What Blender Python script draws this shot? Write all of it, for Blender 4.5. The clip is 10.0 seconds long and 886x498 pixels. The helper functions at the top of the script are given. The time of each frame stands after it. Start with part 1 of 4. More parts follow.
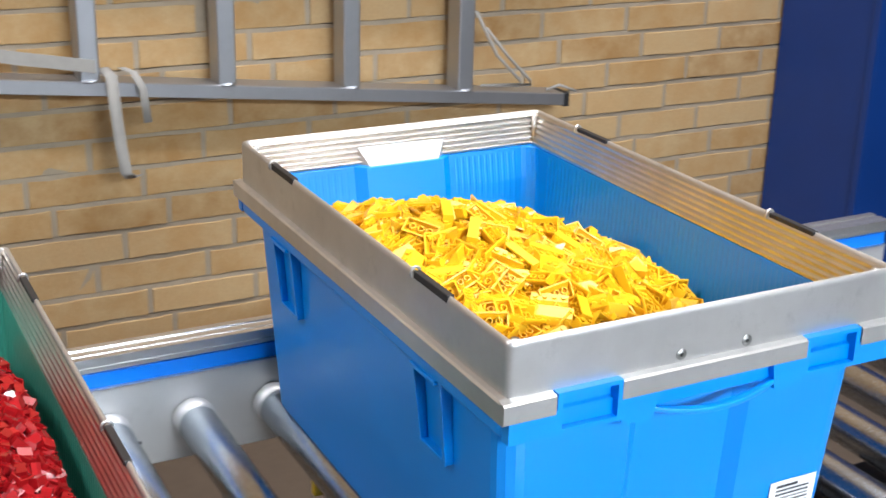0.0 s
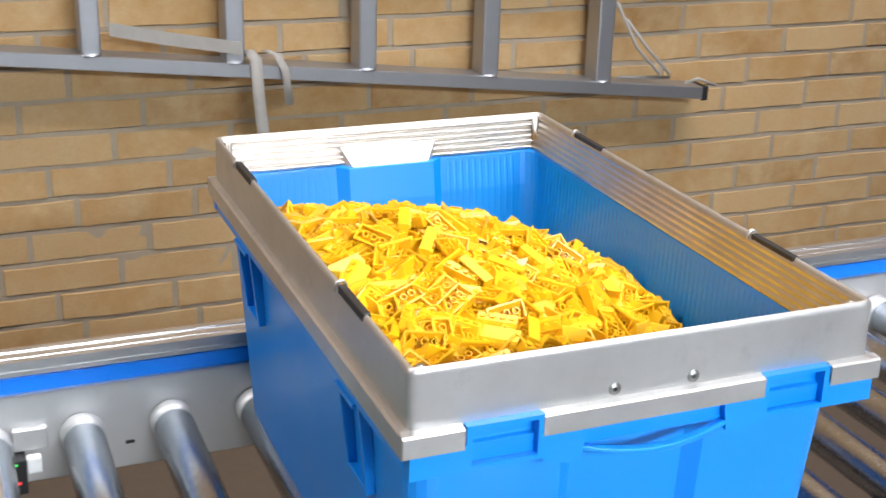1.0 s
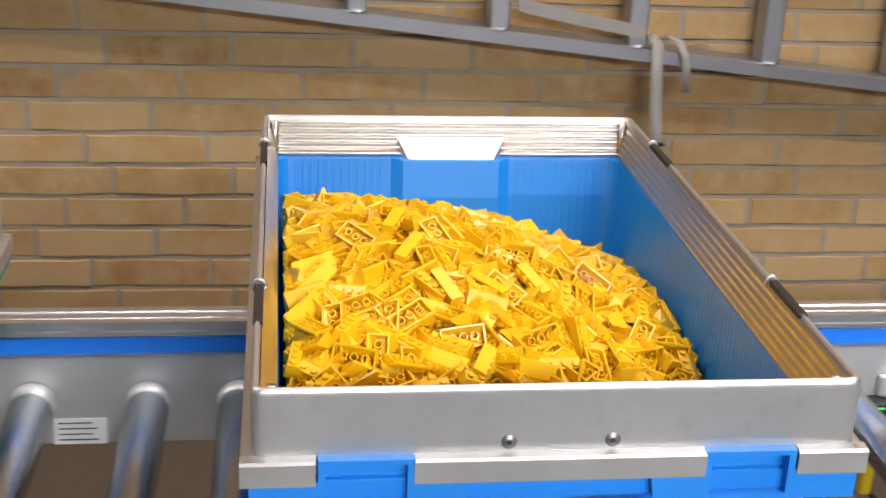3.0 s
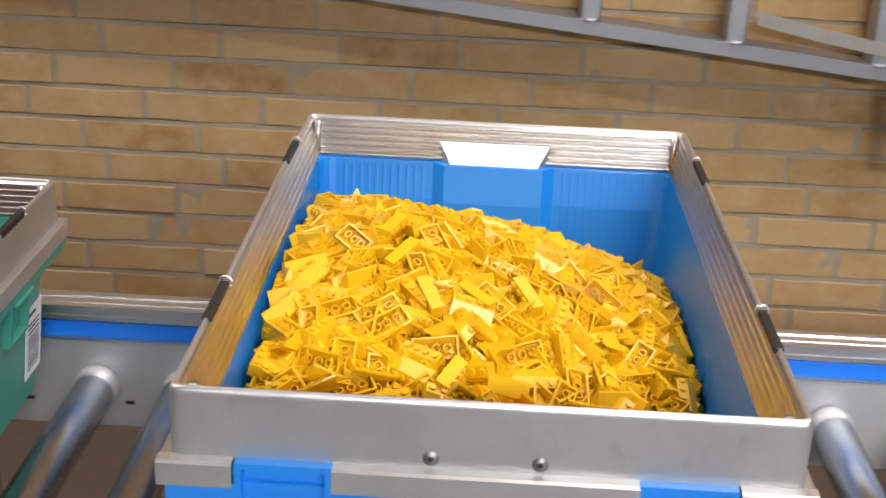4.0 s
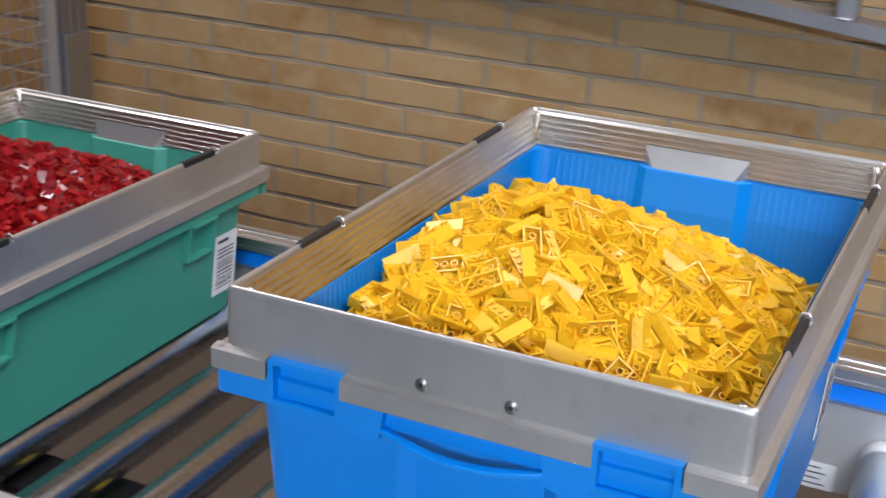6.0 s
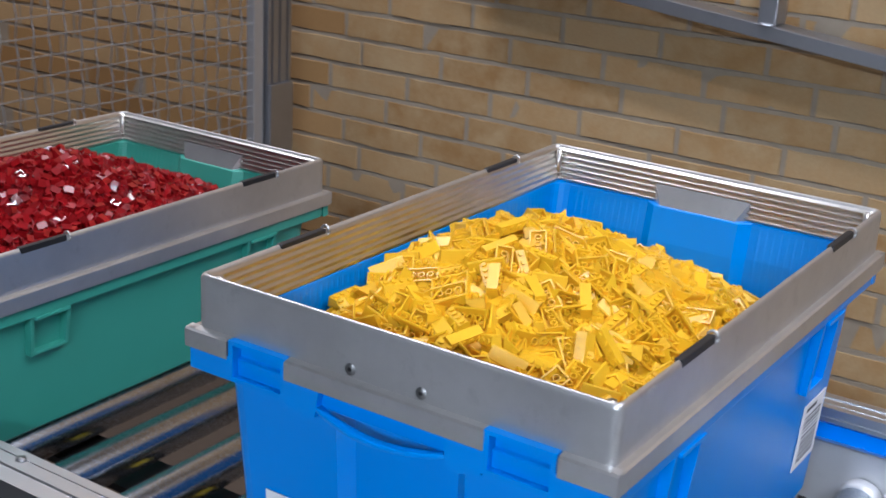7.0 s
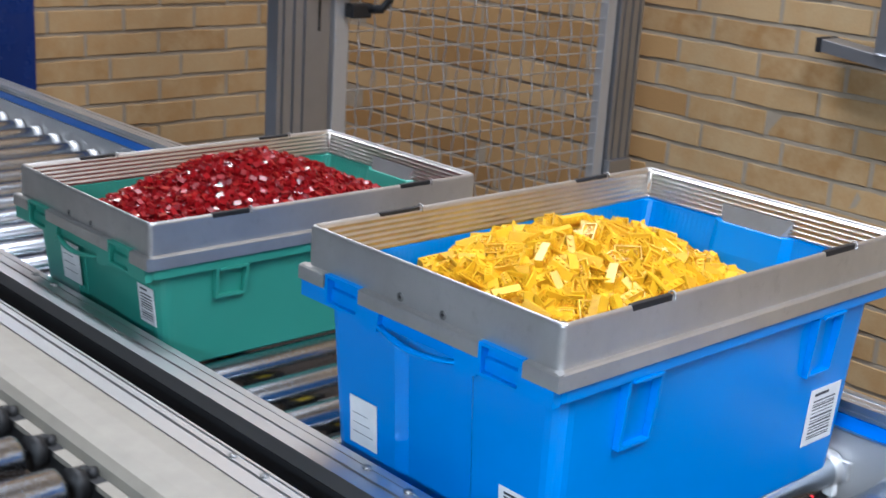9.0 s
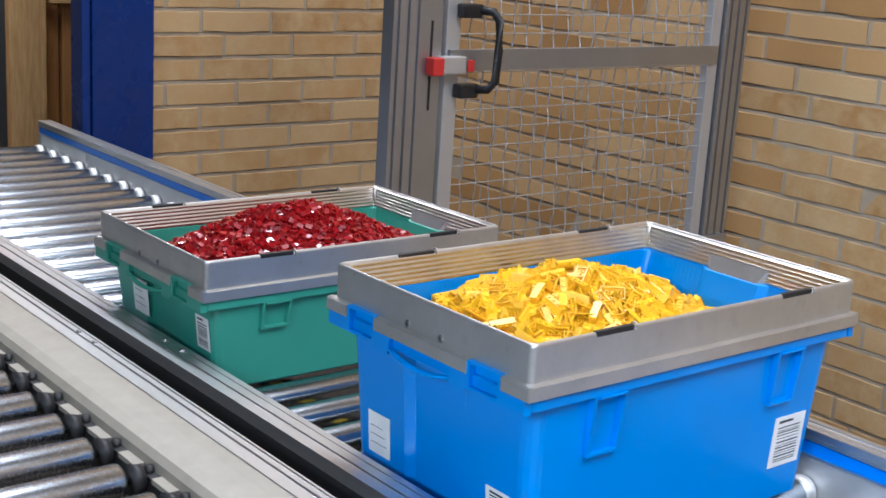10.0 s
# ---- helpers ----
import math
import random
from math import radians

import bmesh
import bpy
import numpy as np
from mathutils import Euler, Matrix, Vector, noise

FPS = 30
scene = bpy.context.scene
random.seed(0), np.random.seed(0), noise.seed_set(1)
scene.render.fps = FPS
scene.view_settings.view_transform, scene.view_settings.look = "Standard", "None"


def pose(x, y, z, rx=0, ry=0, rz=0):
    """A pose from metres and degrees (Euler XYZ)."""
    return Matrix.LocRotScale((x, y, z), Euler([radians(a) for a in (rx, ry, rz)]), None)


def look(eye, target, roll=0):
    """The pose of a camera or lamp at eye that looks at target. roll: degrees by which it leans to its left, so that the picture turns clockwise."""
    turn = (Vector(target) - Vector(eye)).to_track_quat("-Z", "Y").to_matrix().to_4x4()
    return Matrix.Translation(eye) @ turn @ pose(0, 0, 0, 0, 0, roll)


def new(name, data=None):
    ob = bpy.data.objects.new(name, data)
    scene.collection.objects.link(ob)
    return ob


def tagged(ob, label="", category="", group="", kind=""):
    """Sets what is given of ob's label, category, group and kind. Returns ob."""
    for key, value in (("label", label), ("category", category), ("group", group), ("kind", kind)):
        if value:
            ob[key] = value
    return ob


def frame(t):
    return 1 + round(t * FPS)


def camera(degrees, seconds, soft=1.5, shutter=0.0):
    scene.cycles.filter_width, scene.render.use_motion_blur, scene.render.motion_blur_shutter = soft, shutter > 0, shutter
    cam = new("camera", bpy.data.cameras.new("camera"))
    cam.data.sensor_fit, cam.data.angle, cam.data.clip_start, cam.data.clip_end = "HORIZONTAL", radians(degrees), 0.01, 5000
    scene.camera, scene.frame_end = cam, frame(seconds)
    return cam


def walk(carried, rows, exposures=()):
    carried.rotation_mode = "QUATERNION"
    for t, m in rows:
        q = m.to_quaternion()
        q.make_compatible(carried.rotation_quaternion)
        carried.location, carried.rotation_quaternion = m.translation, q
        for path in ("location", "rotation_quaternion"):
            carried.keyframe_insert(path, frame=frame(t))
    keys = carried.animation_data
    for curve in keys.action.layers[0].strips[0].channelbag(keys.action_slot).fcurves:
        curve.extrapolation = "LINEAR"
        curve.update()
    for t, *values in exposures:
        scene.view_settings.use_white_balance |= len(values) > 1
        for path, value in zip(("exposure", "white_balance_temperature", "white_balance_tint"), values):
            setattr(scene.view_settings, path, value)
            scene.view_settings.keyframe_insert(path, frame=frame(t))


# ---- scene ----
# ---- camera ----
cam = camera(37.5, 10.0, soft=1.6, shutter=0.5)
CAM_ROWS = [
    (0.0, look((0.0990, -1.0517, 1.4944), (0.9740, 0.6090, 0.8041), 1.43)),
    (0.5, look((0.0733, -1.0508, 1.4946), (0.8574, 0.6509, 0.7951), 1.38)),
    (1.0, look((0.0627, -1.0413, 1.4879), (0.7751, 0.6888, 0.7812), 1.65)),
    (1.5, look((0.0341, -1.0357, 1.4840), (0.6554, 0.7243, 0.7655), 1.83)),
    (2.0, look((0.0084, -1.0250, 1.4797), (0.4966, 0.7728, 0.7519), 2.11)),
    (3.3, look((-0.0836, -0.9976, 1.4723), (0.0711, 0.8521, 0.7275), 2.31)),
    (3.5, look((-0.0930, -0.9937, 1.4722), (-0.0053, 0.8587, 0.7234), 2.06)),
    (4.0, look((-0.1175, -0.9876, 1.4736), (-0.1696, 0.8679, 0.7289), 2.46)),
    (4.5, look((-0.1392, -1.0089, 1.4737), (-0.3517, 0.8420, 0.7465), 2.29)),
    (5.0, look((-0.1877, -1.0242, 1.4706), (-0.5401, 0.8064, 0.7462), 2.40)),
    (5.5, look((-0.1639, -1.0253, 1.4674), (-0.6803, 0.7624, 0.7343), 3.24)),
    (5.7, look((-0.1537, -1.0244, 1.4686), (-0.7814, 0.7258, 0.7319), 2.75)),
    (6.8, look((-0.1376, -1.0252, 1.4727), (-1.1307, 0.5775, 0.8052), 3.32)),
    (7.0, look((-0.1353, -1.0316, 1.4770), (-1.1675, 0.5531, 0.8262), 3.02)),
    (7.5, look((-0.1299, -1.0545, 1.4868), (-1.2689, 0.4709, 0.8738), 3.11)),
    (8.0, look((-0.1367, -1.0777, 1.4904), (-1.3835, 0.3684, 0.8953), 3.76)),
    (8.5, look((-0.1512, -1.1059, 1.4910), (-1.4876, 0.2540, 0.8873), 3.84)),
    (9.0, look((-0.1490, -1.1546, 1.5006), (-1.5451, 0.1584, 0.9287), 3.61)),
    (9.5, look((-0.1221, -1.2006, 1.5283), (-1.5972, 0.0472, 1.0115), 3.20)),
    (10.0, look((-0.0990, -1.2427, 1.5448), (-1.6046, -0.0194, 1.0582), 3.55)),
]
BLUE_X = [(0.0, 0.746), (0.5, 0.645), (1.0, 0.540), (1.5, 0.437), (2.0, 0.331), (3.3, 0.043), (3.5, -0.000), (4.0, -0.105), (4.5, -0.203), (5.0, -0.262), (5.5, -0.352), (5.7, -0.391), (6.8, -0.615), (7.0, -0.657), (7.5, -0.765), (8.0, -0.869), (8.5, -0.978), (9.0, -1.084), (9.5, -1.186), (10.0, -1.286)]
GREEN_X = [(0.0, 0.100), (0.5, -0.007), (1.0, -0.115), (1.5, -0.223), (2.0, -0.331), (3.3, -0.610), (3.5, -0.653), (4.0, -0.759), (4.5, -0.866), (5.0, -0.985), (5.5, -1.090), (5.7, -1.132), (6.8, -1.352), (7.0, -1.394), (7.5, -1.504), (8.0, -1.613), (8.5, -1.721), (9.0, -1.823), (9.5, -1.928), (10.0, -2.032)]
walk(cam, CAM_ROWS, [(0.0, -0.08, 6100, 10), (2.0, -0.34, 6550, 14), (3.5, -0.60, 6700, 16), (5.5, -0.54, 6250, 15), (7.2, -0.60, 5500, 13),
                     (8.0, -0.44, 5450, 11), (9.0, -0.14, 5450, 9), (10.0, 0.02, 5500, 9)])

# ---- world and lamps: a closed hall under rows of ceiling luminaires, plus added fill ----
RIM = 1.10            # height of the blue tote's rim above the floor
ROLL = 0.785          # height of the roller tops
world = bpy.data.worlds.new("hall_air")
scene.world = world
world.use_nodes = True
world.node_tree.nodes["Background"].inputs[0].default_value = (0.9, 0.95, 1.0, 1)
world.node_tree.nodes["Background"].inputs[1].default_value = 0.025


def area_lamp(name, at, target, sx, sy, watts, colour):
    data = bpy.data.lights.new(name, "AREA")
    data.shape, data.size, data.size_y, data.energy, data.color = "RECTANGLE", sx, sy, watts, colour
    ob = new(name, data)
    ob.matrix_world = look(at, target)
    return tagged(ob, "long white fluorescent ceiling luminaire or added fill light", "lamp", "ceiling lamps")


# luminaires along the line: one before it, two in a row close to the brick wall
area_lamp("ceiling_lamp", (1.5, -0.70, 4.4), (1.5, -0.50, 0), 2.6, 0.14, 128, (1.0, 0.95, 0.92))
area_lamp("ceiling_lamp", (1.6, 0.55, 4.4), (1.6, 0.57, 0), 2.6, 0.14, 105, (1.0, 0.95, 0.92))
area_lamp("ceiling_lamp", (-2.7, 0.45, 4.4), (-2.7, 0.52, 0), 1.8, 0.14, 145, (1.0, 0.95, 0.92))
# unseen lamp, added beyond the door frame to brighten the pine boards
area_lamp("ceiling_lamp", (-5.2, 0.3, 3.4), (-5.4, 0.6, 0.0), 1.2, 0.2, 55, (1.0, 0.94, 0.85))
# fill light with no known source, added to brighten the tote fronts
aisle = area_lamp("aisle_fill", (0.9, -3.2, 2.4), (0.6, -0.4, 0.70), 2.0, 0.25, 42, (0.92, 0.97, 1.0))
aisle.data.spread = radians(80)
# daylight through the high window behind the camera
window_light = area_lamp("window_light", (1.2, -5.95, 4.3), (0.3, 0.0, 1.3), 5.4, 1.8, 60, (0.86, 0.94, 1.0))
tagged(window_light, "daylight in the long hall window", "window light", "hall windows")


# ---- materials ----
def node_mat(name, rough=0.5, metal=0.0, spec=0.5):
    m = bpy.data.materials.new(name)
    m.use_nodes = True
    nt = m.node_tree
    b = nt.nodes["Principled BSDF"]
    b.inputs["Roughness"].default_value = rough
    b.inputs["Metallic"].default_value = metal
    b.inputs["Specular IOR Level"].default_value = spec
    return m, nt, b


def coords(nt, scale=(1, 1, 1), source="Object"):
    tc = nt.nodes.new("ShaderNodeTexCoord")
    mp = nt.nodes.new("ShaderNodeMapping")
    mp.inputs["Scale"].default_value = scale
    nt.links.new(tc.outputs[source], mp.inputs["Vector"])
    return mp.outputs["Vector"]


def noise_tex(nt, vec, scale, detail=4, rough=0.55):
    n = nt.nodes.new("ShaderNodeTexNoise")
    n.inputs["Scale"].default_value, n.inputs["Detail"].default_value, n.inputs["Roughness"].default_value = scale, detail, rough
    nt.links.new(vec, n.inputs["Vector"])
    return n.outputs["Fac"]


def ramp(nt, fac, stops):
    r = nt.nodes.new("ShaderNodeValToRGB")
    e = r.color_ramp.elements
    while len(e) < len(stops):
        e.new(0.5)
    for k, (p, c) in enumerate(stops):
        e[k].position, e[k].color = p, (*c, 1)
    nt.links.new(fac, r.inputs["Fac"])
    return r.outputs["Color"]


def mix(nt, fac, a, b, mode="MIX"):
    n = nt.nodes.new("ShaderNodeMix")
    n.data_type, n.blend_type = "RGBA", mode
    for sock, v in ((n.inputs["Factor"], fac), (n.inputs["A"], a), (n.inputs["B"], b)):
        if isinstance(v, (int, float)):
            sock.default_value = v
        elif isinstance(v, tuple):
            sock.default_value = (*v, 1)
        else:
            nt.links.new(v, sock)
    return n.outputs["Result"]


def mapped(nt, fac, a, b):
    n = nt.nodes.new("ShaderNodeMapRange")
    n.inputs["To Min"].default_value, n.inputs["To Max"].default_value = a, b
    nt.links.new(fac, n.inputs["Value"])
    return n.outputs["Result"]


def bump(nt, b, fac, strength, dist):
    n = nt.nodes.new("ShaderNodeBump")
    n.inputs["Strength"].default_value, n.inputs["Distance"].default_value = strength, dist
    nt.links.new(fac, n.inputs["Height"])
    nt.links.new(n.outputs["Normal"], b.inputs["Normal"])


def plastic(name, col, rough=0.35, grain=140.0, var=0.12, bumpy=0.15):
    m, nt, b = node_mat(name, rough)
    v = coords(nt)
    big = noise_tex(nt, v, 6, 5)
    fine = noise_tex(nt, v, grain, 3)
    dark = tuple(c * (1 - var) for c in col)
    lite = tuple(min(1, c * (1 + var)) for c in col)
    c = mix(nt, big, dark, lite)
    nt.links.new(c, b.inputs["Base Color"])
    nt.links.new(mapped(nt, big, rough - 0.08, rough + 0.12), b.inputs["Roughness"])
    bump(nt, b, fine, bumpy, 0.0004)
    return m


def metal(name, col, rough, stretch=(1, 1, 1), stains=0.25, metallic=1.0, relief=0.12):
    m, nt, b = node_mat(name, rough, metallic)
    v = coords(nt)
    vs = coords(nt, stretch)
    big = noise_tex(nt, v, 9, 6, 0.65)
    grain = noise_tex(nt, vs, 220, 3)
    spots = ramp(nt, noise_tex(nt, v, 38, 5, 0.7), [(0.3, (0, 0, 0)), (0.42, (1, 1, 1))])
    c = mix(nt, big, tuple(x * (1 - stains) for x in col), col)
    c = mix(nt, mapped(nt, spots, stains * 0.6, 0.0), c, tuple(x * 0.45 for x in col))
    nt.links.new(c, b.inputs["Base Color"])
    nt.links.new(mapped(nt, grain, rough - 0.08, rough + 0.14), b.inputs["Roughness"])
    bump(nt, b, grain, relief, 0.0003)
    return m


def plain(name, col, rough=0.6, metallic=0.0):
    m, nt, b = node_mat(name, rough, metallic)
    v = coords(nt)
    c = mix(nt, noise_tex(nt, v, 30, 5), tuple(x * 0.8 for x in col), tuple(min(1, x * 1.15) for x in col))
    nt.links.new(c, b.inputs["Base Color"])
    return m


def brick_mat():
    m, nt, b = node_mat("yellow_brick", 0.85, 0, 0.25)
    v = coords(nt, source="Object")
    info = nt.nodes.new("ShaderNodeObjectInfo")
    rnd = info.outputs["Random"]
    add = nt.nodes.new("ShaderNodeVectorMath")
    nt.links.new(v, add.inputs[0])
    comb = nt.nodes.new("ShaderNodeCombineXYZ")
    for k in range(3):
        nt.links.new(mapped(nt, rnd, 0, 7.0 + 3 * k), comb.inputs[k])
    nt.links.new(comb.outputs[0], add.inputs[1])
    base = ramp(nt, rnd, [(0.0, (0.34, 0.185, 0.066)), (0.3, (0.44, 0.262, 0.104)), (0.7, (0.485, 0.303, 0.134)), (1.0, (0.54, 0.365, 0.18))])
    blot = noise_tex(nt, add.outputs[0], 14, 6, 0.6)
    fine = noise_tex(nt, add.outputs[0], 150, 4, 0.6)
    c = mix(nt, ramp(nt, blot, [(0.35, (0, 0, 0)), (0.7, (1, 1, 1))]), base, (0.53, 0.38, 0.20))
    c = mix(nt, mapped(nt, fine, 0.0, 0.35), c, (0.22, 0.13, 0.055))
    nt.links.new(c, b.inputs["Base Color"])
    bump(nt, b, fine, 0.5, 0.002)
    return m


def wall_rest_mat():
    m, nt, b = node_mat("yellow_brick_joined", 0.85, 0, 0.25)
    g = nt.nodes.new("ShaderNodeNewGeometry")
    rnd = g.outputs["Random Per Island"]
    v = coords(nt)
    base = ramp(nt, rnd, [(0.0, (0.34, 0.185, 0.066)), (0.3, (0.44, 0.262, 0.104)), (0.7, (0.485, 0.303, 0.134)), (1.0, (0.54, 0.365, 0.18))])
    fine = noise_tex(nt, v, 150, 4, 0.6)
    c = mix(nt, mapped(nt, fine, 0.0, 0.35), base, (0.22, 0.13, 0.055))
    nt.links.new(c, b.inputs["Base Color"])
    bump(nt, b, fine, 0.5, 0.002)
    return m


def pile_mat(name, lo, hi, rough):
    m, nt, b = node_mat(name, rough)
    g = nt.nodes.new("ShaderNodeNewGeometry")
    c = ramp(nt, g.outputs["Random Per Island"], [(0.0, lo), (1.0, hi)])
    nt.links.new(c, b.inputs["Base Color"])
    return m


def wood_mat(name, lo, hi, stretch):
    m, nt, b = node_mat(name, 0.65)
    v = coords(nt, stretch)
    n = noise_tex(nt, v, 12, 6, 0.65)
    nt.links.new(ramp(nt, n, [(0.3, lo), (0.7, hi)]), b.inputs["Base Color"])
    bump(nt, b, n, 0.2, 0.001)
    return m


M_BLUE = plastic("blue_polypropylene", (0.005, 0.215, 0.68), 0.30)
M_GREEN = plastic("green_polypropylene", (0.05, 0.29, 0.215), 0.36)
M_STEEL = metal("brushed_stainless", (0.72, 0.71, 0.69), 0.36, (1, 1, 14), 0.42, 0.85)
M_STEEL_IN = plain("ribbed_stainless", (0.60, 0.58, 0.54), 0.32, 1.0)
M_ALU = metal("aluminium_profile", (0.66, 0.66, 0.66), 0.36, (12, 1, 1), 0.15)
M_ALU_DULL = metal("dull_aluminium", (0.52, 0.535, 0.57), 0.42, (1, 1, 12), 0.2)
M_PLATE = metal("galvanised_plate", (0.68, 0.68, 0.68), 0.46, (10, 1, 1), 0.15, 0.75)
M_ROLLER = metal("zinc_roller", (0.42, 0.45, 0.49), 0.22, (1, 10, 1), 0.3, 1.0, 0.05)
M_SCREW = metal("screw_steel", (0.38, 0.38, 0.37), 0.42)
M_BLACK = plain("black_rubber", (0.012, 0.012, 0.013), 0.55)
M_HANDLE = plain("black_nylon", (0.015, 0.015, 0.016), 0.35)
M_STRIPE = plastic("blue_strip", (0.008, 0.21, 0.85), 0.3)
M_WHITE = plain("paper_label", (0.78, 0.78, 0.77), 0.6)
M_INK = plain("label_ink", (0.03, 0.03, 0.035), 0.6)
M_CREAM = plain("cream_paint", (0.31, 0.28, 0.23), 0.45)
M_MORTAR = plain("grey_mortar", (0.34, 0.28, 0.205), 0.95)
M_BRICK = brick_mat()
M_BRICK_REST = wall_rest_mat()
M_NAVY = plastic("navy_paint", (0.003, 0.026, 0.16), 0.25, 60, 0.2)
M_CABINET = plastic("cabinet_blue", (0.001, 0.036, 0.21), 0.34, 60, 0.15)
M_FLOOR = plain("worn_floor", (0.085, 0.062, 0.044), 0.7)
# unseen floor, made paler than the rest to bounce light onto the steel
M_AISLE = plain("pale_floor_bounce", (0.26, 0.26, 0.25), 0.5)
M_CEIL = plain("ceiling_paint", (0.28, 0.28, 0.27), 0.8)
M_HALL = plain("hall_wall_paint", (0.18, 0.18, 0.18), 0.8)
M_YELLOW = pile_mat("yellow_abs", (0.72, 0.395, 0.004), (0.80, 0.475, 0.008), 0.34)
M_RED = pile_mat("dark_red_abs", (0.19, 0.003, 0.005), (0.31, 0.007, 0.009), 0.2)
M_REDPLASTIC = plain("red_plastic", (0.55, 0.03, 0.025), 0.4)
M_TAG = plain("yellow_tag", (0.7, 0.5, 0.02), 0.5)
M_STRAP = plain("grey_webbing", (0.33, 0.315, 0.29), 0.9)
M_WOOD = wood_mat("pine", (0.42, 0.24, 0.09), (0.62, 0.40, 0.18), (6, 6, 0.6))
M_WOOD_DARK = wood_mat("orange_pine", (0.30, 0.13, 0.035), (0.42, 0.20, 0.06), (6, 6, 0.6))
M_LED, _nt, _b = node_mat("red_led", 0.4)
_b.inputs["Base Color"].default_value = (0.6, 0.01, 0.01, 1)
_b.inputs["Emission Color"].default_value = (1, 0.04, 0.05, 1)
_b.inputs["Emission Strength"].default_value = 2.0
M_LEDG, _nt, _b = node_mat("green_led", 0.4)
_b.inputs["Base Color"].default_value = (0.02, 0.5, 0.05, 1)
_b.inputs["Emission Color"].default_value = (0.1, 1, 0.2, 1)
_b.inputs["Emission Strength"].default_value = 1.0
M_WIRE = metal("galvanised_wire", (0.70, 0.71, 0.74), 0.30, (1, 1, 1), 0.1, 0.85)


# ---- mesh building ----
class Shape:
    """Gathers vertices and faces of one mesh."""

    def __init__(self):
        self.v, self.f, self.smooth = [], [], []

    def add(self, verts, faces, m=None, smooth=False):
        n = len(self.v)
        self.v += [tuple(m @ Vector(p)) if m else tuple(p) for p in verts]
        self.f += [tuple(n + i for i in q) for q in faces]
        self.smooth += [smooth] * len(faces)
        return self

    def box(self, x0, x1, y0, y1, z0, z1, m=None):
        v = [(x, y, z) for x in (x0, x1) for y in (y0, y1) for z in (z0, z1)]
        return self.add(v, [(0, 1, 3, 2), (4, 6, 7, 5), (0, 4, 5, 1), (2, 3, 7, 6), (0, 2, 6, 4), (1, 5, 7, 3)], m)

    def sweep(self, rings, closed=False, caps=True, smooth=True):
        """Joins rings of equally many points by a skin."""
        k = len(rings[0])
        v = [p for r in rings for p in r]
        f = []
        n = len(rings)
        for i in range(n if closed else n - 1):
            a, b = i * k, ((i + 1) % n) * k
            f += [(a + j, a + (j + 1) % k, b + (j + 1) % k, b + j) for j in range(k)]
        if caps and not closed:
            f += [tuple(reversed(range(k))), tuple((n - 1) * k + j for j in range(k))]
        return self.add(v, f, None, smooth)

    def rod(self, a, b, r, k=16, r2=None, m=None, smooth=True):
        a, b = Vector(a), Vector(b)
        q = (b - a).to_track_quat("Z", "Y").to_matrix()
        rings = []
        for p, rr in ((a, r), (b, r if r2 is None else r2)):
            rings.append([tuple((m @ (p + q @ Vector((rr * math.cos(t), rr * math.sin(t), 0)))) if m else (p + q @ Vector((rr * math.cos(t), rr * math.sin(t), 0))))
                          for t in [2 * math.pi * j / k for j in range(k)]])
        return self.sweep(rings, smooth=smooth)

    def tube(self, path, r, k=8):
        """A round bar along a path."""
        pts = [Vector(p) for p in path]
        rings = []
        for i, p in enumerate(pts):
            d = (pts[min(i + 1, len(pts) - 1)] - pts[max(i - 1, 0)]).normalized()
            q = d.to_track_quat("Z", "Y").to_matrix()
            rings.append([tuple(p + q @ Vector((r * math.cos(2 * math.pi * j / k), r * math.sin(2 * math.pi * j / k), 0))) for j in range(k)])
        return self.sweep(rings)

    def mesh(self, name, material):
        me = bpy.data.meshes.new(name)
        me.from_pydata(self.v, [], self.f)
        me.polygons.foreach_set("use_smooth", self.smooth)
        me.materials.append(material)
        me.update()
        return me


def part(name, shape, material, parent=None, label="", bevel=0.0, segs=2, at=None):
    me = shape if isinstance(shape, bpy.types.Mesh) else shape.mesh(name, material)
    ob = new(name, me)
    if parent:
        ob.parent = parent
    if at:
        ob.matrix_basis = at
    if bevel:
        mod = ob.modifiers.new("worn_edge", "BEVEL")
        mod.width, mod.segments, mod.limit_method, mod.angle_limit = bevel, segs, "ANGLE", radians(40)
    if label:
        tagged(ob, label)
    return ob


def block(x0, x1, y0, y1, z0, z1):
    return Shape().box(x0, x1, y0, y1, z0, z1)


def empty(name, m, label, category, group="", kind=""):
    ob = new(name)
    ob.matrix_basis = m
    return tagged(ob, label, category, group, kind)


# ---- large structure ----
WALL_Y, LEFT_X = 1.788, -3.951
PITCH, COURSE, JOINT = 0.2620, 0.0735, 0.012
PHASES = (-0.436, -0.543, -0.610, -0.492)
Z_TOP = RIM - 0.2515   # a bed joint of the back wall
RETURN_TOP, RETURN_COURSE = 0.906, 0.0785   # the same of the return wall, whose joints are thicker


